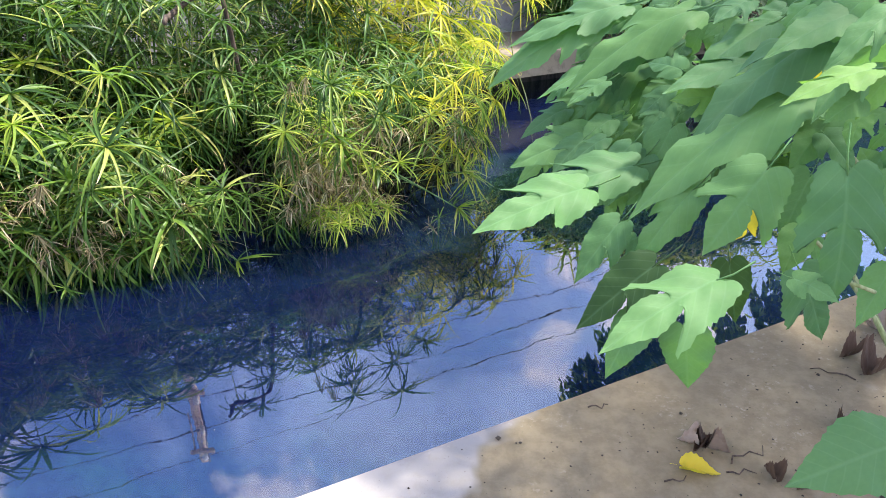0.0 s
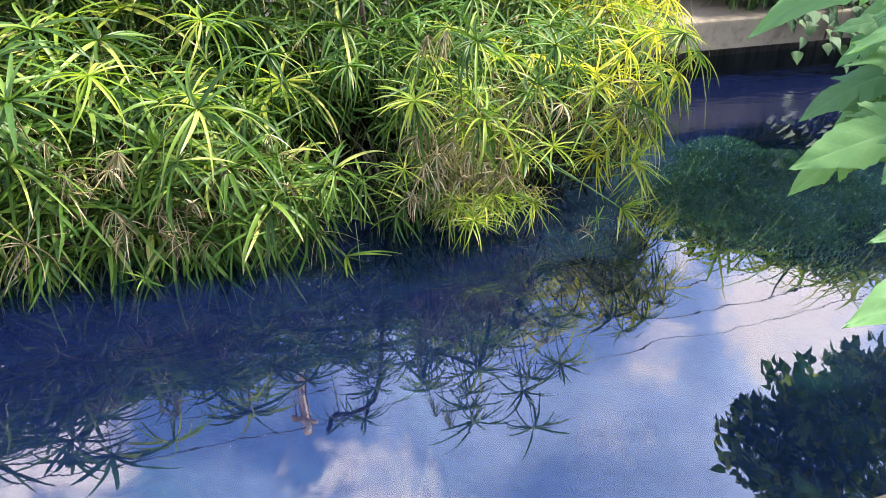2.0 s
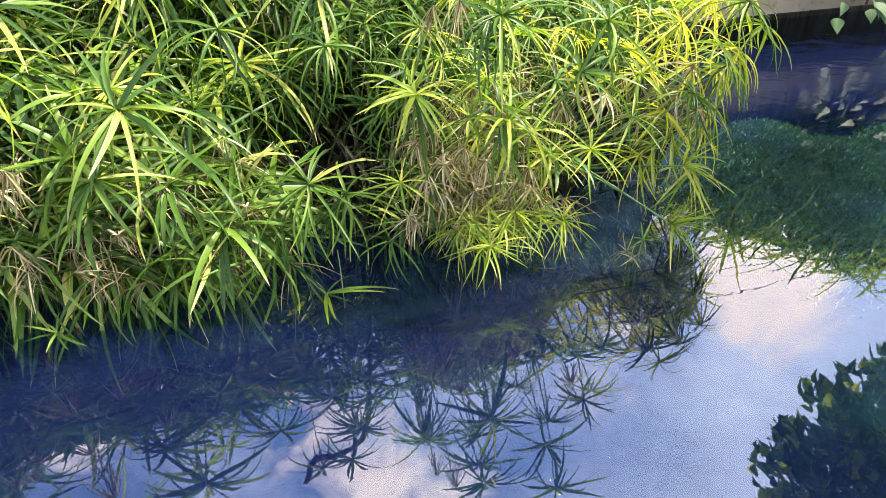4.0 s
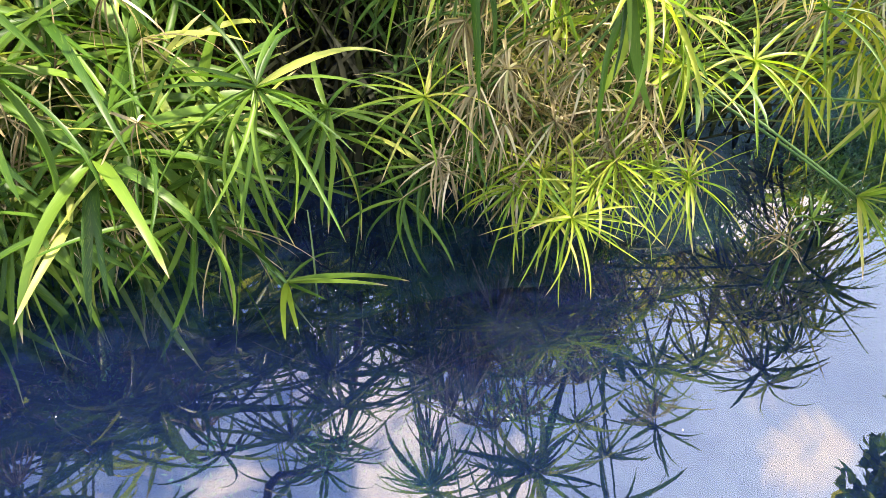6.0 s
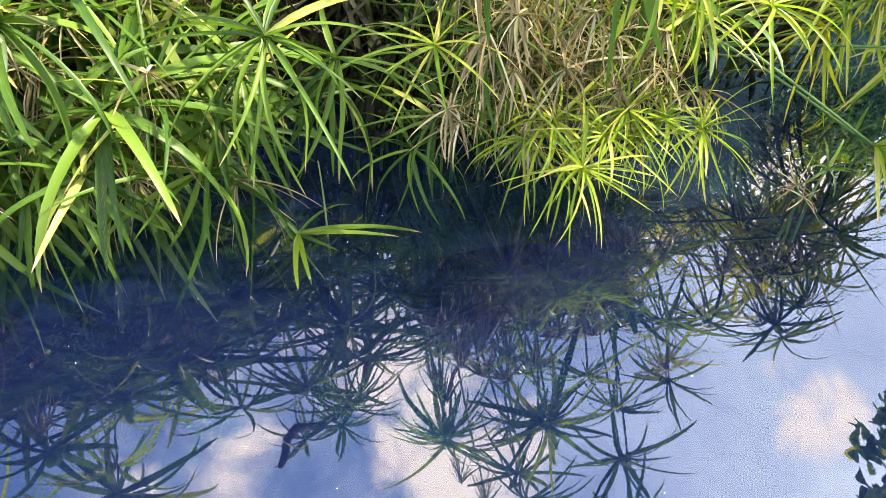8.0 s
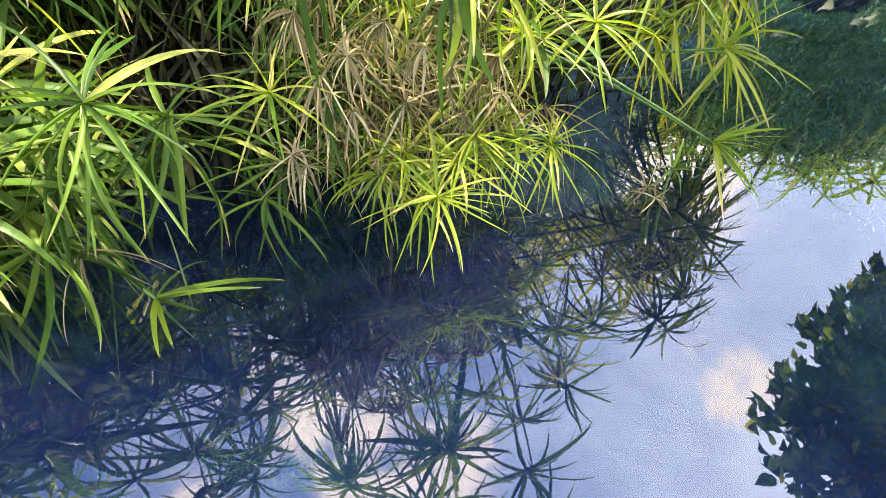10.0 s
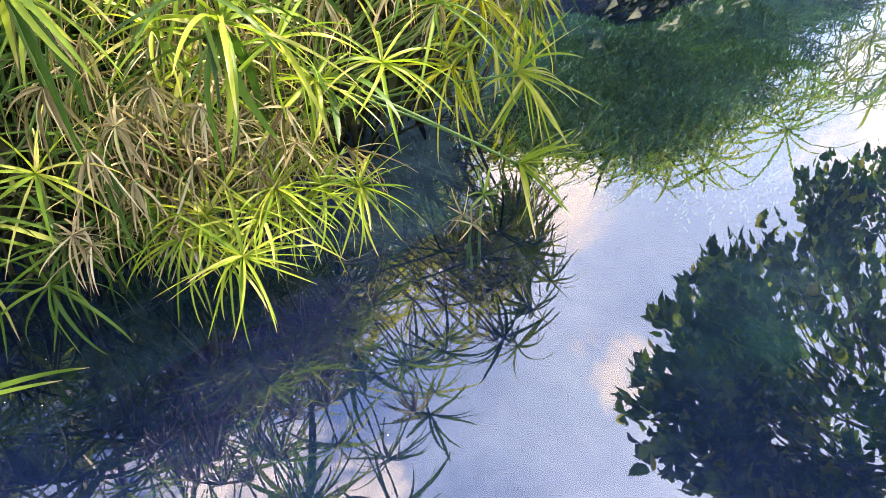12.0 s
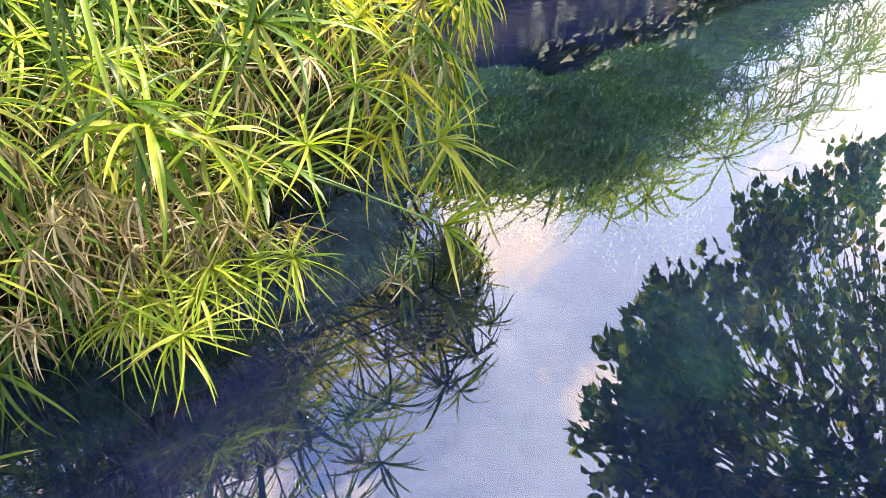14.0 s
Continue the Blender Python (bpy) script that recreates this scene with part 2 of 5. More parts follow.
def weed_material(name, dark, pale, mixed):
    m, n = material(name)
    co = n.coords("Object")
    fine = n.noise(co, 40.0, 5.0, 0.7)
    rnd = any_random(n)
    colour = n.mix(n.step(fine, 0.35, 0.7), dark, pale)
    colour = n.mix(n.math("MULTIPLY", rnd, 0.35), colour, mixed)
    finish(n, surface(n, colour, 0.9, None, 0.1))
    return m


WEED = weed_material("water_weed", (0.075, 0.17, 0.07), (0.28, 0.41, 0.20), (0.24, 0.25, 0.15))
ALGAE = weed_material("algae", (0.025, 0.09, 0.035), (0.06, 0.16, 0.07), (0.12, 0.11, 0.06))


def water_material():
    m, n = material("water")
    co = n.coords("Object")
    ripple = n.math("ADD", n.math("MULTIPLY", n.noise(co, 3.0, 2.0, 0.4), 1.0), n.math("MULTIPLY", n.noise(co, 22.0, 2.0, 0.5), 0.035))
    over = n.tree.nodes.new("ShaderNodeVectorMath")
    over.operation = "DOT_PRODUCT"
    n.tree.links.new(co, over.inputs[0])
    over.inputs[1].default_value = (-0.463, 0.886, 0.0)
    breeze = n.step(n.math("ADD", over.outputs["Value"], n.math("MULTIPLY", n.noise(co, 2.0, 2.0), 0.5)), 2.95, 3.5)
    ripple = n.math("ADD", ripple, n.math("MULTIPLY", n.math("MULTIPLY", n.noise(co, 17.0, 3.0, 0.6), breeze), 4.5))
    normal = n.bump(ripple, 0.05, 0.03)
    slant = n.add("ShaderNodeLayerWeight", Blend=0.5, Normal=normal).outputs["Facing"]
    shine = n.math("ADD", 0.115, n.math("MULTIPLY", n.math("POWER", slant, 4.6), 0.55))
    mirror = n.add("ShaderNodeBsdfGlossy", Color=(1, 1, 1, 1), Roughness=0.0, Normal=normal).outputs[0]
    clear = n.add("ShaderNodeBsdfTransparent", Color=(0.58, 0.74, 0.73, 1)).outputs[0]
    murk = n.add("ShaderNodeBsdfDiffuse", Color=(0.007, 0.015, 0.082, 1)).outputs[0]
    body = n.add("ShaderNodeMixShader", i0=0.17, i1=clear, i2=murk).outputs[0]
    finish(n, n.add("ShaderNodeMixShader", i0=shine, i1=body, i2=mirror).outputs[0])
    return m


WATER = water_material()


def plain_material(name, colour, rough=0.6, metal=0.0):
    m, n = material(name)
    fine = n.noise(n.coords("Object"), 25.0, 4.0)
    p = n.add("ShaderNodeBsdfPrincipled", Base_Color=n.mix(n.math("MULTIPLY", fine, 0.4), colour, tuple(c * 0.5 for c in colour)), Roughness=rough, Metallic=metal)
    finish(n, p.outputs[0])
    return m


SOIL_AND_SHADE = bark_material("soil_and_shade", (0.018, 0.014, 0.010), (0.06, 0.048, 0.034), 22.0)
EARTH = bark_material("bank_earth", (0.09, 0.075, 0.05), (0.20, 0.17, 0.12), 9.0)
STEEL = plain_material("wire_metal", (0.10, 0.10, 0.11), 0.5, 0.6)
CERAMIC = plain_material("insulator_ceramic", (0.62, 0.60, 0.56), 0.3)
FOAM = plain_material("pale_flecks", (0.55, 0.55, 0.50), 0.8)


# ---- mesh helpers ----
ALONG, ACROSS = Vector((0.886, 0.463, 0.0)), Vector((-0.463, 0.886, 0.0))   # the channel's line and the way over it
NEAR_EDGE, FAR_EDGE = 1.085, 3.55


def uv_of(u, v, z=0.0):
    return ALONG * u + ACROSS * v + Vector((0, 0, z))


def mesh_of(name, verts, faces, mat, uvs=None, smooth=True):
    me = bpy.data.meshes.new(name)
    me.from_pydata([tuple(v) for v in verts], [], [tuple(int(k) for k in f) for f in faces])
    if uvs is not None:
        layer = me.uv_layers.new(name="UVMap")
        flat = np.asarray(uvs, dtype=np.float32)[np.array([l.vertex_index for l in me.loops])]
        layer.data.foreach_set("uv", flat.ravel())
    if smooth:
        me.polygons.foreach_set("use_smooth", [True] * len(me.polygons))
    me.materials.append(mat)
    return me


def part(name, me, parent, label=""):
    ob = new(name, me)
    ob.parent = parent
    if label:
        ob["label"] = label
    return ob


def holder(name, at=(0, 0, 0)):
    ob = new(name)
    ob.location = at
    ob.empty_display_size = 0.1
    return ob


def tube(points, radii, sides=6):
    """Vertices, faces and uvs of a tapered tube through the points."""
    verts, uvs, faces = [], [], []
    points = [Vector(p) for p in points]
    last = len(points) - 1
    for k, p in enumerate(points):
        way = (points[min(k + 1, last)] - points[max(k - 1, 0)]).normalized()
        a = way.cross(Vector((0.31, 0.17, 0.93)) if abs(way.z) < 0.9 else Vector((1, 0.2, 0))).normalized()
        b = way.cross(a)
        for j in range(sides):
            t = 2 * math.pi * j / sides
            verts.append(p + (a * math.cos(t) + b * math.sin(t)) * radii[k])
            uvs.append((k / max(last, 1), j / sides))
    for k in range(last):
        for j in range(sides):
            q = (j + 1) % sides
            faces.append((k * sides + j, k * sides + q, (k + 1) * sides + q, (k + 1) * sides + j))
    faces.append(tuple(reversed(range(sides))))
    faces.append(tuple(range(last * sides, (last + 1) * sides)))
    return verts, faces, uvs


def bezier(a, b, c, d, steps):
    a, b, c, d = Vector(a), Vector(b), Vector(c), Vector(d)
    out = []
    for k in range(steps + 1):
        t = k / steps
        out.append(a * (1 - t) ** 3 + b * 3 * t * (1 - t) ** 2 + c * 3 * t * t * (1 - t) + d * t ** 3)
    return out


class Pile:
    """Many small meshes gathered into one."""

    def __init__(self):
        self.v, self.f, self.uv, self.n = [], [], [], 0

    def put(self, verts, faces, uvs, m=None):
        verts = np.asarray([tuple(p) for p in verts]) if not isinstance(verts, np.ndarray) else verts
        if m is not None:
            m = np.array(m)
            verts = verts @ m[:3, :3].T + m[:3, 3]
        self.v.append(verts)
        self.f.extend([tuple(int(k) + self.n for k in f) for f in faces])
        self.uv.append(np.asarray(uvs))
        self.n += len(verts)

    def mesh(self, name, mat, smooth=True):
        return mesh_of(name, np.concatenate(self.v), self.f, mat, np.concatenate(self.uv), smooth)


def slab(name, corners, z0, z1, mat, cuts=1, rough=0.0, bevel=0.012):
    """A block on a plan outline, its upper edges rounded and its top slightly uneven."""
    bm = bmesh.new()
    low = [bm.verts.new((x, y, z0)) for x, y in corners]
    high = [bm.verts.new((x, y, z1)) for x, y in corners]
    bm.faces.new(list(reversed(low)))
    top = bm.faces.new(high)
    n = len(corners)
    for k in range(n):
        bm.faces.new((low[k], low[(k + 1) % n], high[(k + 1) % n], high[k]))
    bmesh.ops.bevel(bm, geom=list(top.edges), offset=bevel, segments=3, affect="EDGES", profile=0.6)
    me = bpy.data.meshes.new(name)
    bm.to_mesh(me)
    bm.free()
    me.materials.append(mat)
    return new(name, me)


def strip(u0, u1, v0, v1):
    return [tuple(uv_of(u, v).xy) for u, v in ((u0, v0), (u1, v0), (u1, v1), (u0, v1))]


# ---- the channel ----
ground = new("ground", mesh_of("ground", [(-400, -400, -0.55), (400, -400, -0.55), (400, 400, -0.55), (-400, 400, -0.55)], [(0, 1, 2, 3)], BED, smooth=False))
tagged(ground, "dark muddy channel bed with green water weed", "ground", kind="structure")

water = new("water", mesh_of("water", [uv_of(u, v, 0.015) for u, v in ((-60, 0.9), (60, 0.9), (60, 4.1), (-60, 4.1))], [(0, 1, 2, 3)], WATER, smooth=False))
tagged(water, "still deep blue water mirroring sky and plants", "water", kind="structure")

ledge = slab("ledge", strip(-60, 60, -60, NEAR_EDGE), -0.55, 0.05, LEDGE)
tagged(ledge, "silt-stained pale concrete ledge along the channel", "pavement", kind="structure")
kerb = slab("kerb", strip(-60, 60, FAR_EDGE, 4.2), 0.155, 0.30, KERB, bevel=0.02)
tagged(kerb, "weathered concrete slab edging the far bank", "kerb", kind="structure")
# the dark soil colour here stands in for the shade below the slab
footing = slab("footing", strip(-60, 60, 3.95, 4.2), -0.55, 0.155, SOIL_AND_SHADE, bevel=0.004)
tagged(footing, "dark recess under the far slab, shade in its colour", "wall", kind="structure")
wall = slab("wall_far", strip(-60, 60, 4.2, 4.4), -0.55, 0.75, WALL, bevel=0.02)
tagged(wall, "grey stained concrete wall behind the slab", "wall", kind="structure")
bank = slab("bank", strip(-60, 60, 4.4, 70), -0.55, 0.70, EARTH)
tagged(bank, "bare brown earth behind the far wall", "ground", kind="structure")


# ---- umbrella sedge ----
def bract_shape(rise, droop, sway, segments=9):
    """A keeled leaf blade, tapering to a fine tip, that starts at the given rise, bends down and drifts aside; 1 long, 1 wide."""
    verts, uvs, faces = [], [], []
    x = z = 0.0
    for k in range(segments + 1):
        s = k / segments
        e = radians(rise - droop * s ** 1.25)
        e = max(e, radians(-87))
        if k:
            x += math.cos(e) / segments
            z += math.sin(e) / segments
        w = 0.5 * min(1.0, 0.42 + 2.6 * s) * max(1 - s, 0.0) ** 0.5 + 0.012
        dip = 0.02 * (1 - s)
        y = sway * s * s
        nx, nz = -math.sin(e), math.cos(e)
        verts += [(x + nx * dip, y - w, z + nz * dip), (x, y, z), (x + nx * dip, y + w, z + nz * dip)]
        uvs += [(s, 0.0), (s, 0.5), (s, 1.0)]
        if k:
            a = (k - 1) * 3
            faces += [(a, a + 3, a + 4, a + 1), (a + 1, a + 4, a + 5, a + 2)]
    return np.array(verts), faces, uvs


RISES = [80, 62, 46, 32, 18, 4, -12, -30, -50, -72]
DROOPS = [12, 38, 74]
SWAYS = [-2.2, 0.4, 2.0]
SHAPES = {(r, d, s): bract_shape(r, d, s) for r in RISES for d in DROOPS for s in SWAYS}
BRACTS = {(kind, key): mesh_of("bract", *SHAPES[key][:2], mat, SHAPES[key][2])
          for kind, mat in (("green", GREEN), ("lime", LIME), ("dry", DRY), ("yellow", SEDGE_SUNLIT)) for key in SHAPES}
rng = random.Random(7)


def umbel(centre, axis, count, length, width, spread=22.0, limp=0):
    """Where the bracts of one umbel go: rise, droop and sway of the shape, and its pose."""
    axis = Vector(axis).normalized()
    side = axis.cross(Vector((0.3, 0.9, 0.1))).normalized()
    other = axis.cross(side)
    out = []
    start = rng.random() * 6.28
    for k in range(count):
        t = start + 6.28318 * (k + rng.uniform(-0.45, 0.45)) / count
        a = radians(rng.gauss(spread, 17))
        way = axis * math.sin(a) + (side * math.cos(t) + other * math.sin(t)) * math.cos(a)
        rise = math.degrees(math.asin(max(-1, min(1, way.z))))
        key = min(RISES, key=lambda r: abs(r - rise))
        droop = DROOPS[min(2, max(0, limp + rng.choice((0, 0, 1, 1, 1, 2))))]
        n = length * rng.uniform(0.68, 1.18)
        m = Matrix.LocRotScale(Vector(centre), Euler((rng.uniform(-0.6, 0.6), radians(key - rise) * 0.7, math.atan2(way.y, way.x))),
                               Vector((n, width * rng.uniform(0.75, 1.2), n)))
        out.append(((key, droop, rng.choice(SWAYS)), m))
    return out


def stalk_path(root, centre, axis, straight=False):
    root, centre, axis = Vector(root), Vector(centre), Vector(axis).normalized()
    if straight:
        return bezier(root, root.lerp(centre, 0.33) + Vector((0, 0, 0.012)), root.lerp(centre, 0.67) + Vector((0, 0, 0.012)), centre, 7)
    h = (centre - root).length
    return bezier(root, root + Vector((0, 0, 0.45 * h)), centre - axis * 0.4 * h, centre, 7)


def add_stem(clump, kind, root, centre, axis, count, length, width, spread=22.0, limp=0, straight=False):
    """One stalk of a clump as a part, with its bracts as sub-parts."""
    stem = part("stalk", mesh_of("stalk", *_tube_args(stalk_path(root, centre, axis, straight), 0.0025 if straight else 0.0022)), clump)
    for key, m in umbel(centre, axis, count, length, width, spread, limp):
        b = part("bract", BRACTS[kind, key], stem)
        b.matrix_basis = m


def _tube_args(path, thick):
    v, f, u = tube(path, [thick * (1.25 - 0.5 * k / (len(path) - 1)) for k in range(len(path))], 5)
    return v, f, STALK, u


def pile_stem(pile, stalks, root, centre, axis, count, length, width, spread=22.0, limp=0):
    if stalks is not None and rng.random() < 0.4:
        v, f, u = tube(stalk_path(root, centre, axis), [0.0024] * 8, 4)
        stalks.put(v, f, u)
    for key, m in umbel(centre, axis, count, length, width, spread, limp):
        v, f, u = SHAPES[key]
        pile.put(v, f, u, m)


def face_profile(s):
    """How far over the channel and how high the outer skin of the sedge stands; s from 0 at the water to 1 at the back."""
    pts = [(0.0, 2.28, 0.10), (0.16, 2.22, 0.30), (0.32, 2.24, 0.52), (0.50, 2.42, 0.66), (0.75, 2.85, 0.76), (1.0, 3.4, 0.84)]
    for (a, va, za), (b, vb, zb) in zip(pts, pts[1:]):
        if s <= b:
            t = (s - a) / (b - a)
            return va + (vb - va) * t, za + (zb - za) * t
    return pts[-1][1:]


def end_of(v):
    return 1.31 + 0.70 * (v - 2.2)


def front_height(u):
    """How tall the clumps stand along the channel: lower in the gap between them and at the end."""
    pts = [(-3.0, 0.95), (-0.4, 0.84), (-0.15, 0.66), (0.1, 0.60), (0.3, 0.56), (0.46, 0.58), (0.56, 0.68), (0.7, 0.72), (0.95, 0.70), (1.08, 0.67), (1.2, 0.63), (2.5, 0.72)]
    for (a, fa), (b, fb) in zip(pts, pts[1:]):
        if u <= b:
            return fa + (fb - fa) * (u - a) / (b - a)
    return 0.8


def height_at(u, v):
    return front_height(u) + (1 - front_height(u)) * max(0.0, min(1.0, (v - 2.75) / 0.6))


def roof(u, v):
    """The clump beside the gap slopes back from the water."""
    return 0.24 + 1.0 * (v - 2.28) if -0.35 < u < 0.45 else 2.0


def hollow(u, v, z):
    """Places that stay open: under the clump's end, and in the gap between the clumps."""
    if u > 0.93 and z < 0.30 + 0.25 * (v - 2.3) and v < 2.85:
        return True
    if 0.34 < u < 0.60 and z < 0.46 and v < 2.75 or 0.33 < u < 0.62 and z < 0.30 and v < 2.5:
        return True
    return (uv_of(u, v, z) - Vector((-0.76, 2.40, 0.36))).length < 0.20


def outward(u, v, z):
    """The way in which an umbel at this place leans: out over the water, and out at the clump's end."""
    lean = -ACROSS * max(0.15, 1.0 - (v - 2.1) * 1.1) + ALONG * (0.8 if u > end_of(v) - 0.2 else 0.0)
    lift = 0.75 + 0.9 * min(1, max(0, z - 0.1) / 0.5)
    return lean + Vector((rng.uniform(-0.35, 0.35), rng.uniform(-0.35, 0.35), lift))


def split(p):
    p = Vector(p)
    return p.dot(ALONG), p.dot(ACROSS), p.z


# umbels that stand out: x, y, z, kind (0 green, 1 lime, 2 dry), count, length, width, spread, limp
LEFT_UMBELS = [(-0.701, 2.130, 0.283, 0, 22, 0.175, 0.0082, 6, 1), (-0.830, 2.111, 0.216, 0, 16, 0.13, 0.0065, 20, 0), (-0.865, 2.075, 0.206, 0, 15, 0.21, 0.0165, 10, 1),
               (-0.793, 2.114, 0.115, 0, 16, 0.16, 0.0105, 4, 1), (-0.88, 2.03, 0.15, 0, 14, 0.15, 0.009, 0, 1), (-0.93, 2.05, 0.17, 0, 16, 0.17, 0.011, 8, 1), (-0.955, 2.066, 0.295, 0, 18, 0.19, 0.011, 14, 1),
               (-0.979, 2.005, 0.463, 0, 20, 0.20, 0.011, 14, 1), (-1.322, 1.833, 0.518, 0, 20, 0.21, 0.014, 18, 1), (-0.96, 2.026, 0.11, 0, 12, 0.12, 0.008, -4, 1), (-0.78, 2.16, 0.16, 0, 14, 0.15, 0.009, -6, 1),
               (-0.755, 2.17, 0.22, 0, 14, 0.15, 0.008, -8, 1), (-0.66, 2.20, 0.21, 0, 16, 0.14, 0.0075, -20, 1), (-0.64, 2.17, 0.25, 0, 12, 0.13, 0.0075, -12, 1),
               (-1.367, 1.867, 0.12, 0, 15, 0.15, 0.010, 6, 1), (-1.163, 2.163, 0.43, 0, 18, 0.20, 0.012, 15, 1), (-1.505, 2.19, 0.599, 0, 18, 0.22, 0.013, 16, 1), (-1.347, 2.224, 0.568, 0, 18, 0.2, 0.012, 16, 1),
               (-1.75, 2.137, 0.879, 0, 18, 0.22, 0.013, 16, 1), (-1.552, 1.918, 0.52, 0, 18, 0.22, 0.013, 16, 1), (-1.07, 2.383, 0.582, 0, 18, 0.2, 0.012, 16, 1), (-0.776, 2.518, 0.564, 0, 18, 0.2, 0.011, 16, 1),
               (-1.277, 2.436, 0.73, 0, 18, 0.2, 0.012, 16, 1), (-1.002, 2.074, 0.281, 0, 16, 0.18, 0.011, 10, 1), (-1.349, 2.087, 0.309, 2, 14, 0.09, 0.005, -30, 1), (-1.231, 2.031, 0.334, 2, 14, 0.09, 0.005, -30, 1),
               (-1.46, 1.84, 0.24, 0, 16, 0.18, 0.011, 6, 1), (-1.1, 2.02, 0.25, 0, 16, 0.17, 0.010, 6, 1), (-1.04, 1.98, 0.34, 0, 16, 0.18, 0.010, 6, 1)]
LEFT_UMBELS = LEFT_UMBELS[:4] + [(*row[:6], row[6] * 1.12, *row[7:]) for row in LEFT_UMBELS[4:]]
RIGHT_UMBELS = [(-0.397, 2.283, 0.147, 1, 27, 0.125, 0.0052, 20, 1), (-0.356, 2.226, 0.119, 1, 24, 0.10, 0.0047, 22, 0), (-0.287, 2.332, 0.112, 1, 22, 0.105, 0.0047, 16, 1), (-0.203, 2.360, 0.120, 1, 28, 0.10, 0.0047, 22, 0),
                (-0.243, 2.415, 0.245, 1, 18, 0.11, 0.0065, 20, 1), (-0.235, 2.41, 0.255, 0, 4, 0.16, 0.014, 45, 0), (-0.332, 2.227, 0.394, 1, 14, 0.15, 0.0075, 22, 1), (-0.335, 2.226, 0.385, 0, 6, 0.17, 0.0135, -38, 1),
                (-0.495, 2.305, 0.243, 0, 20, 0.13, 0.0075, 18, 1), (-0.541, 2.222, 0.255, 1, 16, 0.10, 0.0052, 22, 0), (-0.499, 2.194, 0.450, 1, 18, 0.13, 0.0075, 15, 1), (-0.505, 2.20, 0.44, 0, 6, 0.17, 0.0125, -35, 1),
                (-0.348, 2.208, 0.594, 0, 22, 0.16, 0.008, 15, 1), (-0.37, 2.25, 0.58, 0, 16, 0.15, 0.009, 10, 1), (-0.349, 2.246, 0.417, 0, 16, 0.13, 0.0075, 10, 1), (-0.088, 2.527, 0.567, 0, 16, 0.14, 0.0085, 12, 1),
                (-0.20, 2.255, 0.485, 0, 16, 0.14, 0.008, 12, 1), (0.112, 2.586, 0.46, 1, 16, 0.13, 0.007, 0, 1), (-0.165, 2.21, 0.59, 0, 16, 0.14, 0.0085, 12, 1), (-0.05, 2.69, 0.67, 1, 16, 0.14, 0.007, 8, 1),
                (-0.535, 2.214, 0.17, 0, 16, 0.115, 0.0065, -20, 1), (-0.56, 2.20, 0.13, 0, 14, 0.10, 0.0065, -10, 1), (-0.46, 2.29, 0.15, 0, 14, 0.10, 0.006, -14, 1), (-0.281, 2.303, 0.349, 1, 16, 0.12, 0.0065, 8, 1),
                (-0.246, 2.369, 0.272, 1, 14, 0.11, 0.006, 8, 1), (-0.42, 2.34, 0.25, 2, 14, 0.10, 0.0045, -40, 1), (-0.46, 2.27, 0.30, 2, 16, 0.11, 0.0045, -50, 1), (-0.31, 2.33, 0.22, 2, 14, 0.10, 0.0045, -40, 1),
                (0.06, 2.57, 0.42, 2, 12, 0.10, 0.0045, -40, 1), (0.04, 2.60, 0.34, 2, 12, 0.10, 0.0045, -40, 1), (-0.05, 2.55, 0.30, 2, 12, 0.10, 0.0045, -40, 1), (0.06, 2.52, 0.37, 0, 14, 0.13, 0.008, 5, 1)]
DRY_UMBELS = [(-0.499, 2.20, 0.353), (-0.451, 2.22, 0.30), (-0.393, 2.26, 0.227), (-0.339, 2.29, 0.26), (-0.505, 2.20, 0.175), (-0.323, 2.30, 0.19), (-0.413, 2.24, 0.33),
              (-0.278, 2.32, 0.215), (-0.285, 2.31, 0.265), (-1.123, 1.88, 0.398), (-1.001, 1.95, 0.25), (-0.469, 2.22, 0.605), (-0.52, 2.20, 0.19), (-0.14, 2.39, 0.40),
              (-1.19, 1.93, 0.33), (-0.42, 2.20, 0.62), (-0.45, 2.22, 0.235), (-0.48, 2.21, 0.28), (-0.37, 2.25, 0.30)]
HANGING_UMBELS = [(0.10, 2.66, 0.24, 1), (0.13, 2.72, 0.22, 1), (0.05, 2.62, 0.23, 1), (0.165, 2.77, 0.25, 0), (0.0, 2.58, 0.22, 1), (-0.03, 2.56, 0.20, 1), (0.07, 2.64, 0.34, 0), (0.02, 2.60, 0.30, 1), (0.107, 2.614, 0.151, 1)]
END_UMBELS = [(0.195, 2.75, 0.405, 1), (0.255, 2.79, 0.46, 1), (0.20, 2.76, 0.52, 0), (0.14, 2.725, 0.285, 1), (0.08, 2.695, 0.38, 1), (0.22, 2.80, 0.36, 0), (0.035, 2.665, 0.49, 1), (0.106, 2.62, 0.30, 2), (0.10, 2.70, 0.26, 2), (0.05, 2.68, 0.33, 2),
              (0.14, 2.70, 0.38, 1), (0.15, 2.64, 0.40, 0), (0.12, 2.78, 0.52, 1), (0.20, 2.86, 0.50, 1), (0.16, 2.90, 0.60, 1)]
# single tall stalks above the rest: along, across, height
TALL_LEFT = [(-0.42, 2.40, 0.70), (-0.33, 2.30, 0.62), (-0.24, 2.36, 0.64), (-0.16, 2.28, 0.55), (-0.09, 2.34, 0.52), (-0.02, 2.42, 0.56), (0.05, 2.30, 0.48), (0.12, 2.38, 0.53), (0.19, 2.30, 0.49),
             (0.25, 2.42, 0.54), (0.30, 2.31, 0.47), (0.36, 2.38, 0.60), (0.10, 2.50, 0.62), (-0.12, 2.50, 0.64), (0.32, 2.50, 0.66)]
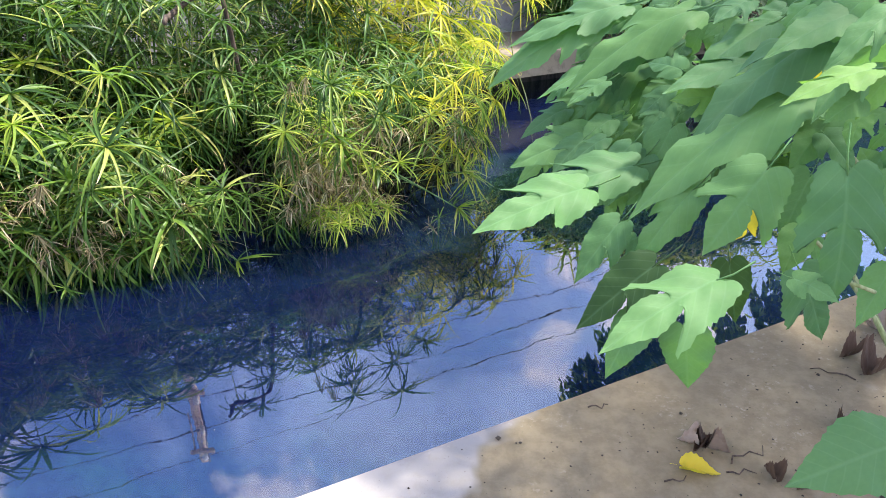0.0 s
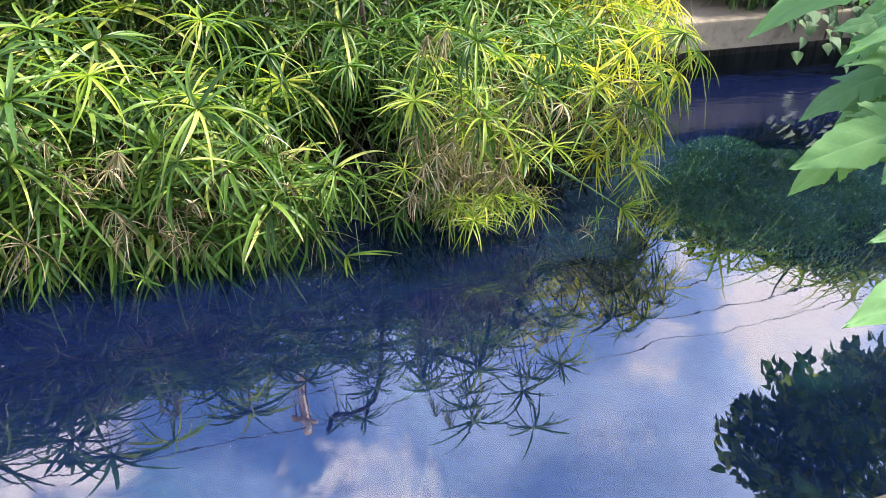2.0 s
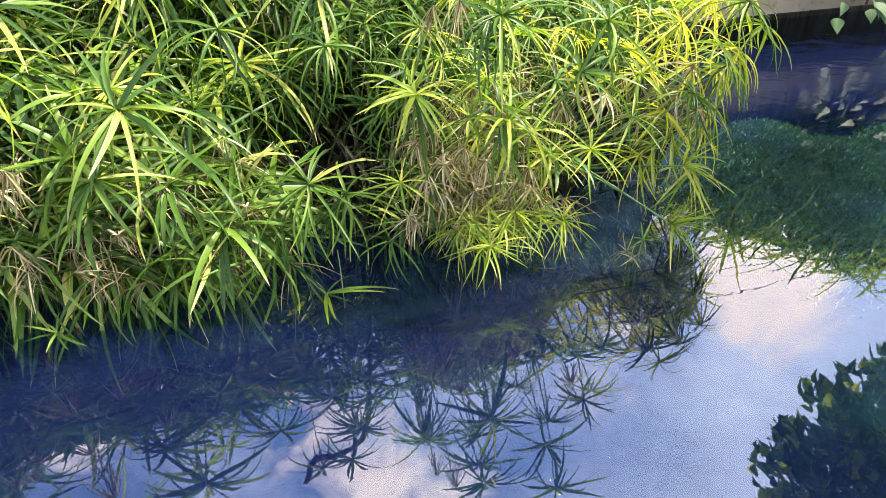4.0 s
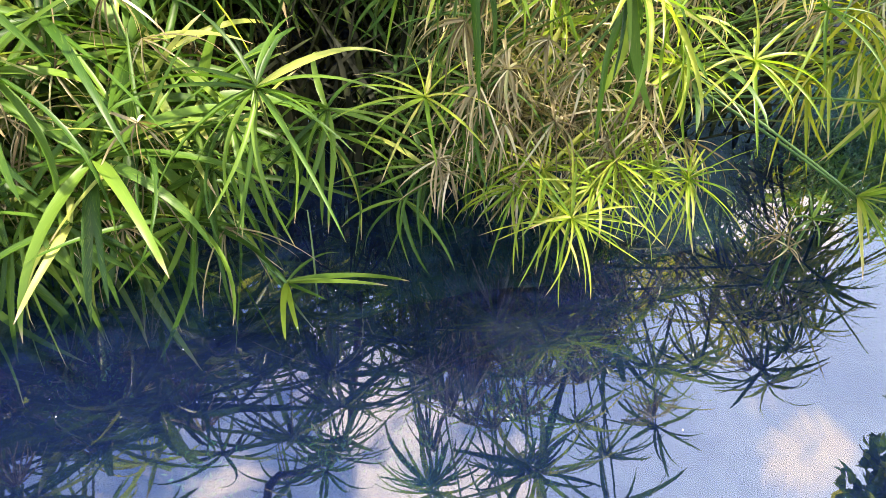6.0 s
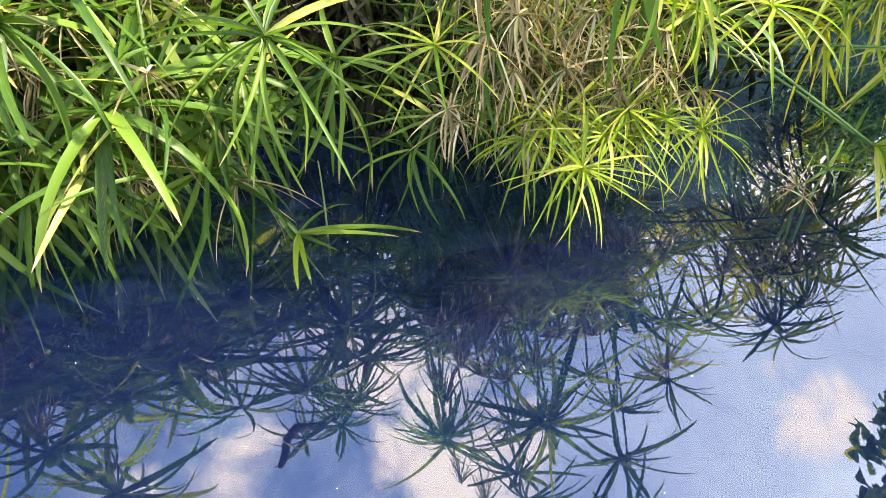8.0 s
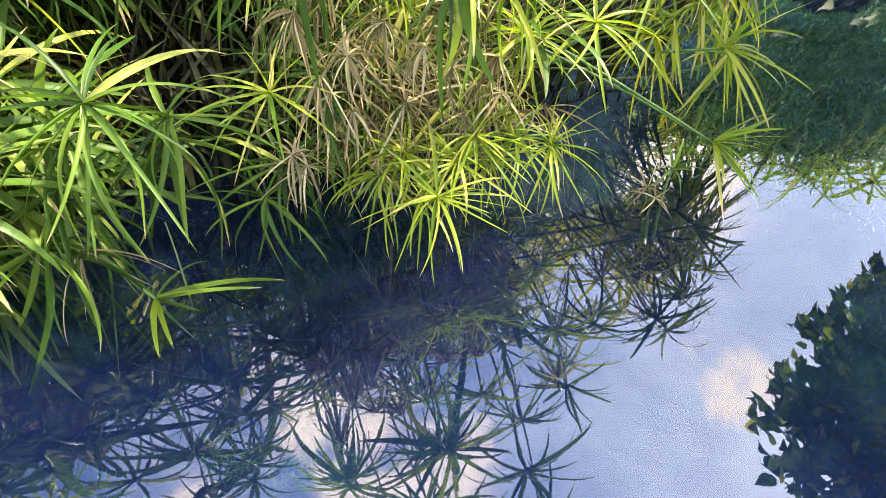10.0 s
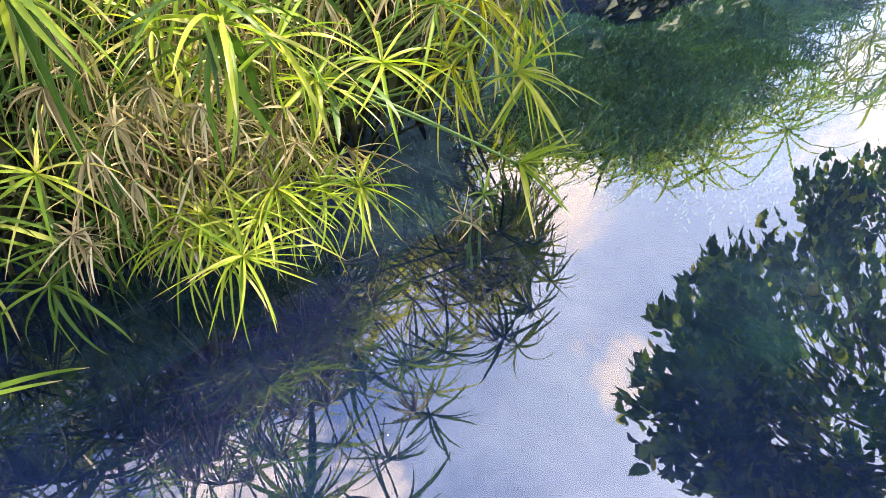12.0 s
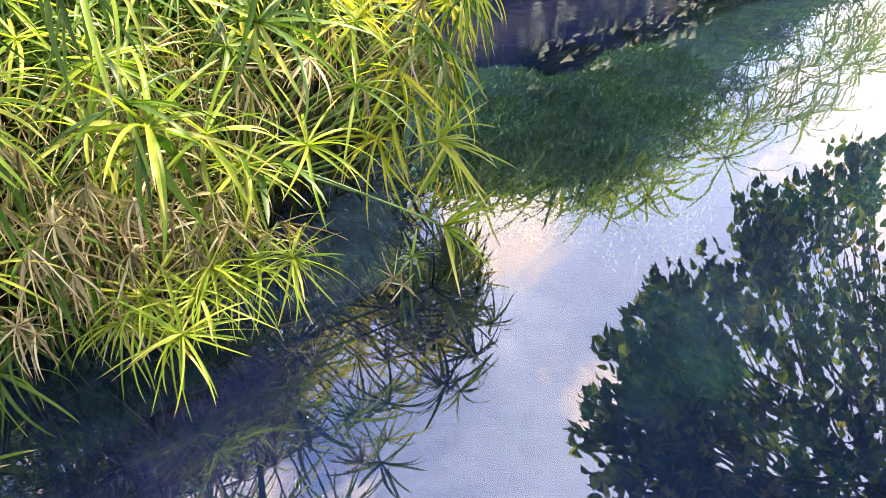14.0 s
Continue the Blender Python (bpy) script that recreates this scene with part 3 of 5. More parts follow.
TALL_RIGHT = [(0.44, 2.34, 0.58), (0.50, 2.26, 0.55), (0.55, 2.34, 0.66), (0.61, 2.26, 0.62), (0.67, 2.32, 0.72), (0.73, 2.24, 0.66), (0.78, 2.33, 0.73), (0.85, 2.27, 0.68), (0.91, 2.33, 0.72), (0.97, 2.26, 0.66),
              (1.02, 2.32, 0.69), (1.07, 2.28, 0.60), (1.09, 2.33, 0.52), (1.04, 2.25, 0.47), (0.95, 2.22, 0.52)]
# the leftmost are lime so that their colour looks sunlit
LEFT_UMBELS += [(*uv_of(u, v, z), 1 if u < 0.15 else 0, 16, 0.17, 0.0085, 4, 2) for u, v, z in TALL_LEFT[3::3]]
RIGHT_UMBELS += [(*uv_of(u, v, z - 0.07), 0, 22, 0.13, 0.0062, 0, 2) for u, v, z in TALL_RIGHT[::3]]
LEFT_UMBELS += [(-0.79, 2.50, 0.88, 0, 15, 0.15, 0.009, 10, 1), (-0.745, 2.50, 0.74, 0, 14, 0.15, 0.009, 10, 1), (-0.85, 2.41, 0.83, 0, 14, 0.14, 0.009, 10, 1), (-0.72, 2.53, 0.64, 0, 12, 0.14, 0.009, 10, 1)]
RIGHT_UMBELS += [(-0.33, 2.275, 0.14, 1, 22, 0.10, 0.0046, 20, 0), (-0.375, 2.25, 0.10, 1, 18, 0.09, 0.0046, 14, 0), (-0.255, 2.345, 0.135, 1, 22, 0.10, 0.0046, 20, 1), (-0.43, 2.27, 0.125, 1, 18, 0.10, 0.0048, 6, 1), (-0.31, 2.30, 0.165, 1, 20, 0.10, 0.0046, 24, 0)]
RIGHT_UMBELS += [(*row[:3], 3 if row[3] == 1 and k % 2 else row[3], 16, 0.10 if row[3] == 2 else 0.14, 0.0045 if row[3] == 2 else 0.0068, -18, 1) for k, row in enumerate(HANGING_UMBELS + END_UMBELS)]
KINDS = ("green", "lime", "dry", "yellow")


def build_sedge(name, label, fixed, u0, u1, count, dry_count, dry_at, lime_share, long, wide, gap, hay):
    """A clump: its stalks with umbels at the outer skin, dry ones between them, and the tangle behind."""
    clump = holder(name, uv_of((u0 + u1) / 2, 2.9, 0.0))
    clump.matrix_parent_inverse = Matrix.Identity(4)
    taken = []

    def local(p):
        return Vector(p) - clump.location

    def stem(kind, p, axis, n, length, width, spread, limp):
        u, v, z = split(p)
        root = local(uv_of(u + rng.uniform(-0.08, 0.08) - (0.22 if u > 0.9 else 0), max(v + 0.25, 2.42) + rng.uniform(0.0, 0.2), -0.08))
        add_stem(clump, kind, root, local(p), axis, n, length, width, spread, limp)

    for x, y, z, k, n, length, width, spread, limp in fixed:
        p = Vector((x, y, z))
        taken.append(p)
        stem(KINDS[k], p, outward(*split(p)), n, length, width, spread, limp)
    for x, y, z in DRY_UMBELS:
        p = Vector((x, y, z))
        if u0 <= split(p)[0] < u1:
            taken.append(p)
            stem("dry", p, outward(*split(p)), rng.randint(14, 20), rng.uniform(0.06, 0.10), rng.uniform(0.003, 0.005), rng.choice((-65, -45, -15)), rng.choice((1, 2)))
    tries = 0
    while len(taken) < count and tries < 6000:
        tries += 1
        s = rng.random()
        v, z = face_profile(s)
        v += rng.uniform(-0.05, 0.14)
        z += rng.uniform(-0.10, 0.05)
        u = rng.uniform(u0, min(u1, end_of(v)))
        if -0.4 < u < 0.42:
            v += 0.10
        z = min(z * height_at(u, v), roof(u, v))
        if u > 0.95:
            z = min(z, 0.36 + 0.8 * (v - 2.25))
        p = uv_of(u, v, z)
        if z < 0.12 or hollow(u, v, z) or min((p - q).length for q in taken) < gap:
            continue
        taken.append(p)
        lime = rng.random() < (0.8 if u > 1.1 else lime_share)
        # yellow bracts at the end carry the sunlight in their colour
        kind = "yellow" if u > 1.0 and v > 2.35 and rng.random() < 0.4 else "lime" if lime else "green"
        stem(kind, p, outward(u, v, z), rng.randint(9, 18), rng.uniform(*long), rng.uniform(*wide), rng.choice((0, 12, 26)), rng.choice((0, 1, 1)) + (1 if z > 0.42 and v < 2.6 else 0))
    for _ in range(dry_count):
        v, z = face_profile(rng.uniform(0.12, 0.5))
        v += rng.uniform(-0.03, 0.10)
        u = rng.gauss(dry_at, 0.2)
        z = max(0.14, z * height_at(u, v) - rng.uniform(0.0, 0.12))
        if hollow(u, v, z) or u > end_of(v):
            continue
        p = uv_of(u, v, z)
        stem("dry", p, outward(u, v, z), rng.randint(10, 16), rng.uniform(0.06, 0.11), rng.uniform(0.003, 0.005), rng.choice((-65, -45, -15)), rng.choice((1, 2)))
    for kind, mat, many, spread, limp in (("inner_leaves", GREEN, 420, 6, 1), ("dry_thatch", DRY, 60, -45, 1)):
        pile, stalks = Pile(), Pile()
        for _ in range(many):
            v, z = face_profile(rng.random())
            v += rng.uniform(0.08, 0.55)
            u = rng.uniform(u0, min(u1, end_of(v) - 0.05))
            z = max(0.08, min(z * rng.uniform(0.3, 0.95) * height_at(u, v), roof(u, v) - 0.1))
            if hollow(u, v - 0.1, z):
                continue
            root = local(uv_of(u + rng.uniform(-0.06, 0.06) - (0.2 if u > 0.9 else 0), max(v, 2.55), -0.08))
            pile_stem(pile, stalks, root, local(uv_of(u, v, z)), outward(u, v, z), rng.randint(9, 14), rng.uniform(*long), rng.uniform(*wide) * 0.85, spread, limp)
        tagged(part(kind, pile.mesh(kind, mat), clump), kind="stuff")
        tagged(part("stalk_thicket", stalks.mesh("stalk_thicket", STALK), clump), kind="stuff")
    pile = Pile()
    for _ in range(hay):
        v, z = face_profile(rng.uniform(0.05, 0.42))
        v += rng.uniform(-0.02, 0.16)
        u = rng.gauss(dry_at, 0.24)
        z = max(0.10, z * height_at(u, v) * rng.uniform(0.6, 1.0))
        if hollow(u, v, z) or u > end_of(v) or not u0 < u < u1 or z > roof(u, v):
            continue
        at = local(uv_of(u, v, z))
        pile_stem(pile, None, at, at, Vector((rng.uniform(-1, 1), rng.uniform(-1.2, 0.2), rng.uniform(-0.3, 0.8))), rng.randint(5, 9), rng.uniform(0.07, 0.14), rng.uniform(0.0022, 0.0042), rng.choice((-60, -30, 10)), 1)
    tagged(part("hay", pile.mesh("hay", DRY), clump), kind="stuff")
    # darkened leaves that paint the shade inside the clump
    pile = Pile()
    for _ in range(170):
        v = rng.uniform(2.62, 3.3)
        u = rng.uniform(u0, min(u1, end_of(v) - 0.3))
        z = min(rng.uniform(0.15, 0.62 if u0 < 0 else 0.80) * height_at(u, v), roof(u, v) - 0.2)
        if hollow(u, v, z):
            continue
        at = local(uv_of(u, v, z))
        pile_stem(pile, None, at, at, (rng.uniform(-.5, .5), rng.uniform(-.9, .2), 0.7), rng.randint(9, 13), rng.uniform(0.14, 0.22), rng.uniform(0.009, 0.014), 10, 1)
    tagged(part("shaded_leaves", pile.mesh("shaded_leaves", SEDGE_SHADED), clump), kind="stuff")
    # dark blades filling the clump's foot, standing in for the shade there
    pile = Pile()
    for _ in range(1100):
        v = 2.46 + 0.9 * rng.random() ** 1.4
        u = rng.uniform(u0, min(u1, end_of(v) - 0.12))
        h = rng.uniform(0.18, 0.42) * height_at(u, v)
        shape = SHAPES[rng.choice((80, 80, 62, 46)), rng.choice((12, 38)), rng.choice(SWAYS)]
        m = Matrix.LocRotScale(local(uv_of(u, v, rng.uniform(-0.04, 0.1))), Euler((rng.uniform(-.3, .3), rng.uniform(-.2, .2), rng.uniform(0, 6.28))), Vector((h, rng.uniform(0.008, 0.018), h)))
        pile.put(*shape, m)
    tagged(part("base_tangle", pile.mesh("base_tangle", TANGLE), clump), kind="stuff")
    tagged(clump, label, "sedge", "umbrella sedge in the channel")
    return clump


build_sedge("umbrella_sedge", "tall green umbrella sedge leaning over the water", LEFT_UMBELS, -0.75, 0.42, 156, 18, -0.1, 0.10, (0.15, 0.26), (0.0115, 0.018), 0.088, 60)
build_sedge("umbrella_sedge", "yellow-green umbrella sedge with brown dry leaves below", RIGHT_UMBELS, 0.42, 2.4, 205, 36, 0.80, 0.30, (0.09, 0.16), (0.0055, 0.0095), 0.072, 170)


def far_sedge(name, label, u0, u1, v0, v1, z0, z1, many, mat, length=0.2):
    clump = holder(name, uv_of((u0 + u1) / 2, (v0 + v1) / 2, 0.0))
    pile, stalks = Pile(), Pile()
    for _ in range(many):
        u, v, z = rng.uniform(u0, u1), rng.uniform(v0, v1), rng.uniform(z0, z1)
        z = min(z, (0.46 if -0.8 < u < 0.6 else 0.56) + 0.70 * max(0, v - 2.4))
        at = uv_of(u, v, z) - clump.location
        root = uv_of(u + rng.uniform(-0.1, 0.1), v + rng.uniform(0, 0.05), 0.0 if v < 3.5 else 0.29) - clump.location
        pile_stem(pile, stalks, root, at, outward(u, max(2.2, v - 1.5), z), rng.randint(11, 15), rng.uniform(0.75, 1.1) * length, rng.uniform(0.008, 0.012), 14, 1)
    tagged(part("leaves", pile.mesh("leaves", mat), clump), kind="stuff")
    tagged(part("stalk_thicket", stalks.mesh("stalk_thicket", STALK), clump), kind="stuff")
    return tagged(clump, label, "sedge", "umbrella sedge in the channel")


far_sedge("umbrella_sedge", "dense green umbrella sedge along the bank", -2.8, -0.75, 2.3, 3.6, 0.35, 1.25, 370, GREEN)
far_sedge("umbrella_sedge", "green umbrella sedge filling the back of the channel", -0.75, 1.2, 2.85, 3.6, 0.42, 1.15, 330, GREEN)
far_sedge("umbrella_sedge", "sunlit yellow umbrella sedge beside the kerb", 0.95, 1.95, 2.85, 3.5, 0.4, 0.95, 100, SEDGE_SUNLIT)


def along(table, u):
    for (a, fa), (b, fb) in zip(table, table[1:]):
        if u <= b:
            return fa + (fb - fa) * (u - a) / (b - a)
    return table[-1][1]


def tall_sedge():
    """The tall stand on the far slab: thick below, single arching umbels above, thinner the farther it goes."""
    tops = [(2.6, 1.2), (3.4, 1.60), (3.95, 1.80), (4.7, 2.05), (5.4, 2.22), (6.4, 2.38), (7.1, 2.42), (8.1, 2.35), (10.0, 2.2)]
    thick = [(2.6, 0.9), (3.4, 1.35), (3.95, 1.62), (4.6, 1.72), (5.2, 1.66), (5.9, 1.45), (6.9, 1.15), (10.0, 1.1)]
    clump = holder("umbrella_sedge", uv_of(5.0, 3.95, 0.30))
    # bright upper and dark lower leaves carry sun and shade in their colour
    piles = {"upper_leaves": (Pile(), LIME), "lower_leaves": (Pile(), SEDGE_SHADED)}
    stalks = Pile()
    for k in range(985):
        high = k < 85
        u = 2.85 + 6.8 * (rng.random() ** (1.25 if high else 1.5))
        v = rng.uniform(3.72, 4.12)
        if high:
            z = along(thick, u) - 0.15 + (along(tops, u) - along(thick, u) - 0.05) * rng.random() ** 0.6
        else:
            z = 0.42 + (along(thick, u) - 0.55) * rng.random()
        at = uv_of(u, v, z) - clump.location
        if rng.random() < 0.12:
            root = uv_of(u + rng.uniform(-0.1, 0.1), v, 0.29) - clump.location
            v_, f_, u_ = tube(stalk_path(root, at, (0, 0, 1)), [0.006] * 8, 4)
            stalks.put(v_, f_, u_)
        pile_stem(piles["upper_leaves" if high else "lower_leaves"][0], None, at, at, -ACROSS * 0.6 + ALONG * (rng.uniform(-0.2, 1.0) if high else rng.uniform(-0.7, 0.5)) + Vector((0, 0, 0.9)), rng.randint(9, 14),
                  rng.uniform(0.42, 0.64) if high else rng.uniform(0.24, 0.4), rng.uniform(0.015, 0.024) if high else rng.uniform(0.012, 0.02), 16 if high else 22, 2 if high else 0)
    for name, (pile, mat) in piles.items():
        tagged(part(name, pile.mesh(name, mat), clump), kind="stuff")
    tagged(part("stalk_thicket", stalks.mesh("stalk_thicket", STALK), clump), kind="stuff")
    return tagged(clump, "tall drooping umbrella sedge on the far slab", "sedge", "umbrella sedge in the channel")


tall_sedge()


def backing_hedge():
    """Dark bushes added behind the tall stand to block sky in its mirror image."""
    pile = Pile()
    r = random.Random(17)
    for _ in range(15000):
        u = 2.6 + 7.4 * r.random()
        top = along([(2.6, 1.1), (3.6, 1.65), (4.4, 2.05), (5.2, 2.2), (6.0, 2.1), (6.7, 1.8), (7.3, 1.55), (8.2, 1.35), (10.0, 1.25)], u) + 0.2 * noise.noise(Vector((u * 1.7, 0.2, 0.5)))
        p = uv_of(u, r.uniform(4.45, 5.2), 0.68 + (top - 0.68) * r.random())
        way = Vector((r.gauss(0, 1), r.gauss(0, 1), r.gauss(-0.3, 0.7))).normalized()
        side = way.cross(Vector((r.random(), r.random(), r.random()))).normalized() * 0.04
        n = r.uniform(0.08, 0.14)
        pile.put([p, p + way * n * 0.4 + side, p + way * n, p + way * n * 0.4 - side, p + way * n * 0.45 + Vector((0, 0, 0.01))],
                 [(0, 1, 4), (1, 2, 4), (2, 3, 4), (3, 0, 4)], [(0, 0.5), (0.4, 1), (1, 0.5), (0.4, 0), (0.4, 0.5)])
    ob = holder("bush", uv_of(5.0, 4.8, 0.7))
    pile.v = [v - np.array(ob.location) for v in pile.v]
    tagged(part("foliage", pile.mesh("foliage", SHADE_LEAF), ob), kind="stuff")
    v, f, u = tube([(0, 0, -0.05), (0.05, 0.02, 0.4), (0.0, 0.05, 0.9)], [0.05, 0.04, 0.02], 8)
    part("trunk", mesh_of("trunk", v, f, BARK, u), ob)
    return tagged(ob, "dense dark bush added behind the far wall to block sky", "bush")


backing_hedge()

# the root mat of the clumps
def root_mat():
    bm = bmesh.new()
    bmesh.ops.create_grid(bm, x_segments=70, y_segments=26, size=0.5)
    for v in bm.verts:
        u = -2.8 + (v.co.x + 0.5) * 5.2
        w = 2.5 + (v.co.y + 0.5) * 1.5
        edge = min((w - 2.5) / 0.3, 1.0, (end_of(w) - 0.45 - u) / 0.3)
        h = -0.30 + 0.24 * max(0, min(1, edge)) + 0.05 * noise.noise(Vector((u * 4, w * 4, 0.3)))
        # a mound added farther back, blocking sky low between the stalks
        h += 0.26 * max(0, min(1, (w - 2.75) / 0.3, (end_of(w) - 0.85 - u) / 0.3)) * (0.8 + 0.5 * noise.noise(Vector((u * 6, w * 6, 1.3))))
        v.co = uv_of(u, w, h)
    me = bpy.data.meshes.new("root_mat")
    bm.to_mesh(me)
    bm.free()
    me.materials.append(BED)
    return tagged(new("root_mat", me), "dark wet mat of roots and mud under the sedge", "soil", kind="stuff")


root_mat()


# ---- single stalks over the water ----
def single_sedge(label, stems):
    first = Vector(stems[0][1])
    ob = holder("sedge_shoot", first)
    for kind, root, centre, axis, count, length, width, spread, limp in stems:
        add_stem(ob, kind, Vector(root) - first, Vector(centre) - first, axis, count, length, width, spread, limp, (Vector(root) - Vector(centre)).length > 0.3)
    return tagged(ob, label, "sedge", "shoots on the water")


single_sedge("bent sedge stalk drooping low over the water", [("lime", (-0.43, 2.57, 0.31), (0.046, 2.430, 0.089), (0.9, -0.42, 0.05), 17, 0.125, 0.0075, 34, 0),
                                                             ("green", (-0.30, 2.56, 0.22), (0.03, 2.47, 0.085), (0.8, 0.1, 0.2), 5, 0.10, 0.006, 20, 0)])
single_sedge("sedge stalk fanning out at the clump's end", [("lime", (-0.35, 2.62, 0.10), (0.068, 2.532, 0.193), (1.0, 0.1, 0.12), 15, 0.145, 0.0078, 42, 0)])
single_sedge("small sedge shoot rising from the water with dead twigs", [
    ("green", (-0.025, 2.39, -0.06), (-0.022, 2.382, 0.072), (0.1, -0.2, 1.0), 8, 0.05, 0.005, 35, 0),
    ("dry", (-0.045, 2.39, -0.06), (-0.055, 2.375, 0.045), (-0.5, -0.3, 0.6), 9, 0.05, 0.0028, 10, 0),
    ("dry", (-0.04, 2.38, -0.06), (-0.042, 2.37, 0.03), (0.1, -0.5, 0.8), 7, 0.04, 0.0025, 20, 0)])
def lying_shoot():
    """A shoot that leans out over the water, its few blades spread to one side; blades: kind, heading, rise, droop, length, width."""
    ob = holder("sedge_shoot", (-0.687, 2.127, 0.034))
    stem = part("stalk", mesh_of("stalk", *_tube_args(bezier((-0.16, 0.08, 0.10), (-0.10, 0.05, 0.07), (-0.05, 0.025, 0.02), (0, 0, 0), 7), 0.003)), ob)
    for kind, turn, key, length, width in (("green", 14, (18, 38, 0.4), 0.155, 0.0105), ("green", 2, (18, 38, 2.0), 0.125, 0.009), ("lime", -78, (4, 38, 0.4), 0.085, 0.0095), ("lime", -66, (-12, 12, 0.4), 0.075, 0.008),
                                           ("green", 62, (46, 74, -2.2), 0.085, 0.005), ("green", -20, (4, 12, 0.4), 0.06, 0.006), ("green", 150, (32, 38, 0.4), 0.05, 0.005)):
        b = part("bract", BRACTS[kind, key], stem)
        b.matrix_basis = Matrix.LocRotScale(Vector((0, 0, 0)), Euler((0.2, 0, radians(turn))), Vector((length, width, length)))
    part("dead_stalk", mesh_of("dead_stalk", *_tube_args(bezier((0.028, 0.028, -0.05), (0.027, 0.028, 0.0), (0.027, 0.026, 0.05), (0.024, 0.024, 0.095), 6), 0.0012)), ob, "thin bleached dead stalk")
    return tagged(ob, "green sedge blades lying on the water", "sedge", "shoots on the water")


lying_shoot()
single_sedge("small green sedge shoot beside the water's edge", [("green", (-1.16, 1.96, -0.05), (-1.14, 1.895, 0.06), (0.1, -0.5, 0.8), 10, 0.06, 0.006, 20, 0)])


# ---- mulberry ----
# half outlines of the blade from stalk to tip: along, aside, and where on the midrib that stretch is fed from
HEART = [(0, 0, 0), (-0.10, 0.13, 0.02), (-0.06, 0.29, 0.08), (0.10, 0.40, 0.18), (0.32, 0.41, 0.34), (0.55, 0.31, 0.52), (0.75, 0.18, 0.72), (0.90, 0.065, 0.88), (1.0, 0.0, 1.0)]
LOBE = [(0, 0, 0), (-0.09, 0.13, 0.02), (-0.05, 0.27, 0.06), (0.10, 0.36, 0.12), (0.26, 0.41, 0.18), (0.42, 0.46, 0.24), (0.60, 0.48, 0.30), (0.54, 0.36, 0.34), (0.44, 0.23, 0.40),
        (0.42, 0.15, 0.45), (0.52, 0.20, 0.54), (0.66, 0.22, 0.66), (0.82, 0.14, 0.82), (0.93, 0.05, 0.93), (1.0, 0.0, 1.0)]
NOTCH = [(0, 0, 0), (-0.08, 0.12, 0.02), (-0.03, 0.26, 0.07), (0.12, 0.36, 0.14), (0.30, 0.40, 0.22), (0.47, 0.41, 0.30), (0.42, 0.25, 0.36), (0.47, 0.22, 0.44), (0.62, 0.27, 0.60), (0.80, 0.16, 0.79), (0.92, 0.06, 0.92), (1.0, 0.0, 1.0)]


def rounded(points, steps):
    """A smooth line through the points."""
    out = []
    for k in range(len(points) - 1):
        p0, p1, p2, p3 = (Vector(points[max(0, min(len(points) - 1, k + d))]) for d in (-1, 0, 1, 2))
        for j in range(steps):
            t = j / steps
            out.append(0.5 * (2 * p1 + (p2 - p0) * t + (2 * p0 - 5 * p1 + 4 * p2 - p3) * t * t + (3 * p1 - p0 - 3 * p2 + p3) * t ** 3))
    return out + [Vector(points[-1])]


def mulberry_shape(left, right, bow, steps=4, rings=4, curl=1.0):
    """A leaf blade 1 long from its stalk to its tip, with its stalk."""
    verts, uvs, faces = [], [], []
    for outline, sign in ((left, 1), (right, -1)):
        line = rounded(outline, steps)
        start = len(verts)
        for i, p in enumerate(line):
            for k in range(rings + 1):
                q = k / rings
                x, y = p[2] + (p[0] - p[2]) * q, sign * p[1] * q
                if k == rings:
                    y *= 1.0 + 0.035 * (-1) ** i
                z = -bow * max(x, 0) ** 1.7 + curl * (0.15 * abs(y) - 0.55 * y * y + 0.09 * q * abs(y) * math.sin(15 * x + sign + 20 * bow) + 0.10 * x * y * math.sin(31 * bow))
                z += 0.012 * math.sin(26 * (x - 0.7 * abs(y))) * q * (1 - q) * 4
                verts.append((x, y, z))
                uvs.append((x, 0.5 + y))
        n = rings + 1
        for i in range(len(line) - 1):
            for k in range(rings):
                a = start + i * n + k
                quad = (a, a + n, a + n + 1, a + 1)
                quad = tuple(0 if q == start else q for q in quad)
                faces.append(quad if sign > 0 else quad[::-1])
    n = len(verts)
    sv, sf, su = tube([(-0.36, 0, 0.06), (-0.15, 0, 0.0), (0.03, 0, -0.004)], [0.011, 0.010, 0.012], 5)
    verts += [tuple(p) for p in sv]
    uvs += [(0.5, 0.5)] * len(sv)
    faces += [tuple(i + n for i in f) for f in sf]
    return np.array(verts), faces, uvs


MUL_SHAPES = [mulberry_shape(HEART, HEART, 0.30), mulberry_shape(LOBE, HEART, 0.36), mulberry_shape(NOTCH, LOBE, 0.26), mulberry_shape(LOBE, LOBE, 0.34), mulberry_shape(NOTCH, NOTCH, 0.40), mulberry_shape(HEART, NOTCH, 0.55, curl=1.6)]
MUL_MESH = [[mesh_of("leaf", v, f, mat, u) for v, f, u in MUL_SHAPES] for mat in (MULBERRY, MULBERRY_DARK, YELLOWED)]


def leaf_pose(base, tip, face, width=0.9):
    """The pose of a leaf from its stalk to its tip, its upper side towards face."""
    base, tip = Vector(base), Vector(tip)
    x = (tip - base).normalized()
    z = Vector(face)
    z = (z - x * z.dot(x)).normalized()
    y = z.cross(x)
    n = (tip - base).length
    m = Matrix((x, y, z)).transposed().to_4x4() @ Matrix.Diagonal((n, n * width, n, 1))
    return Matrix.Translation(base) @ m


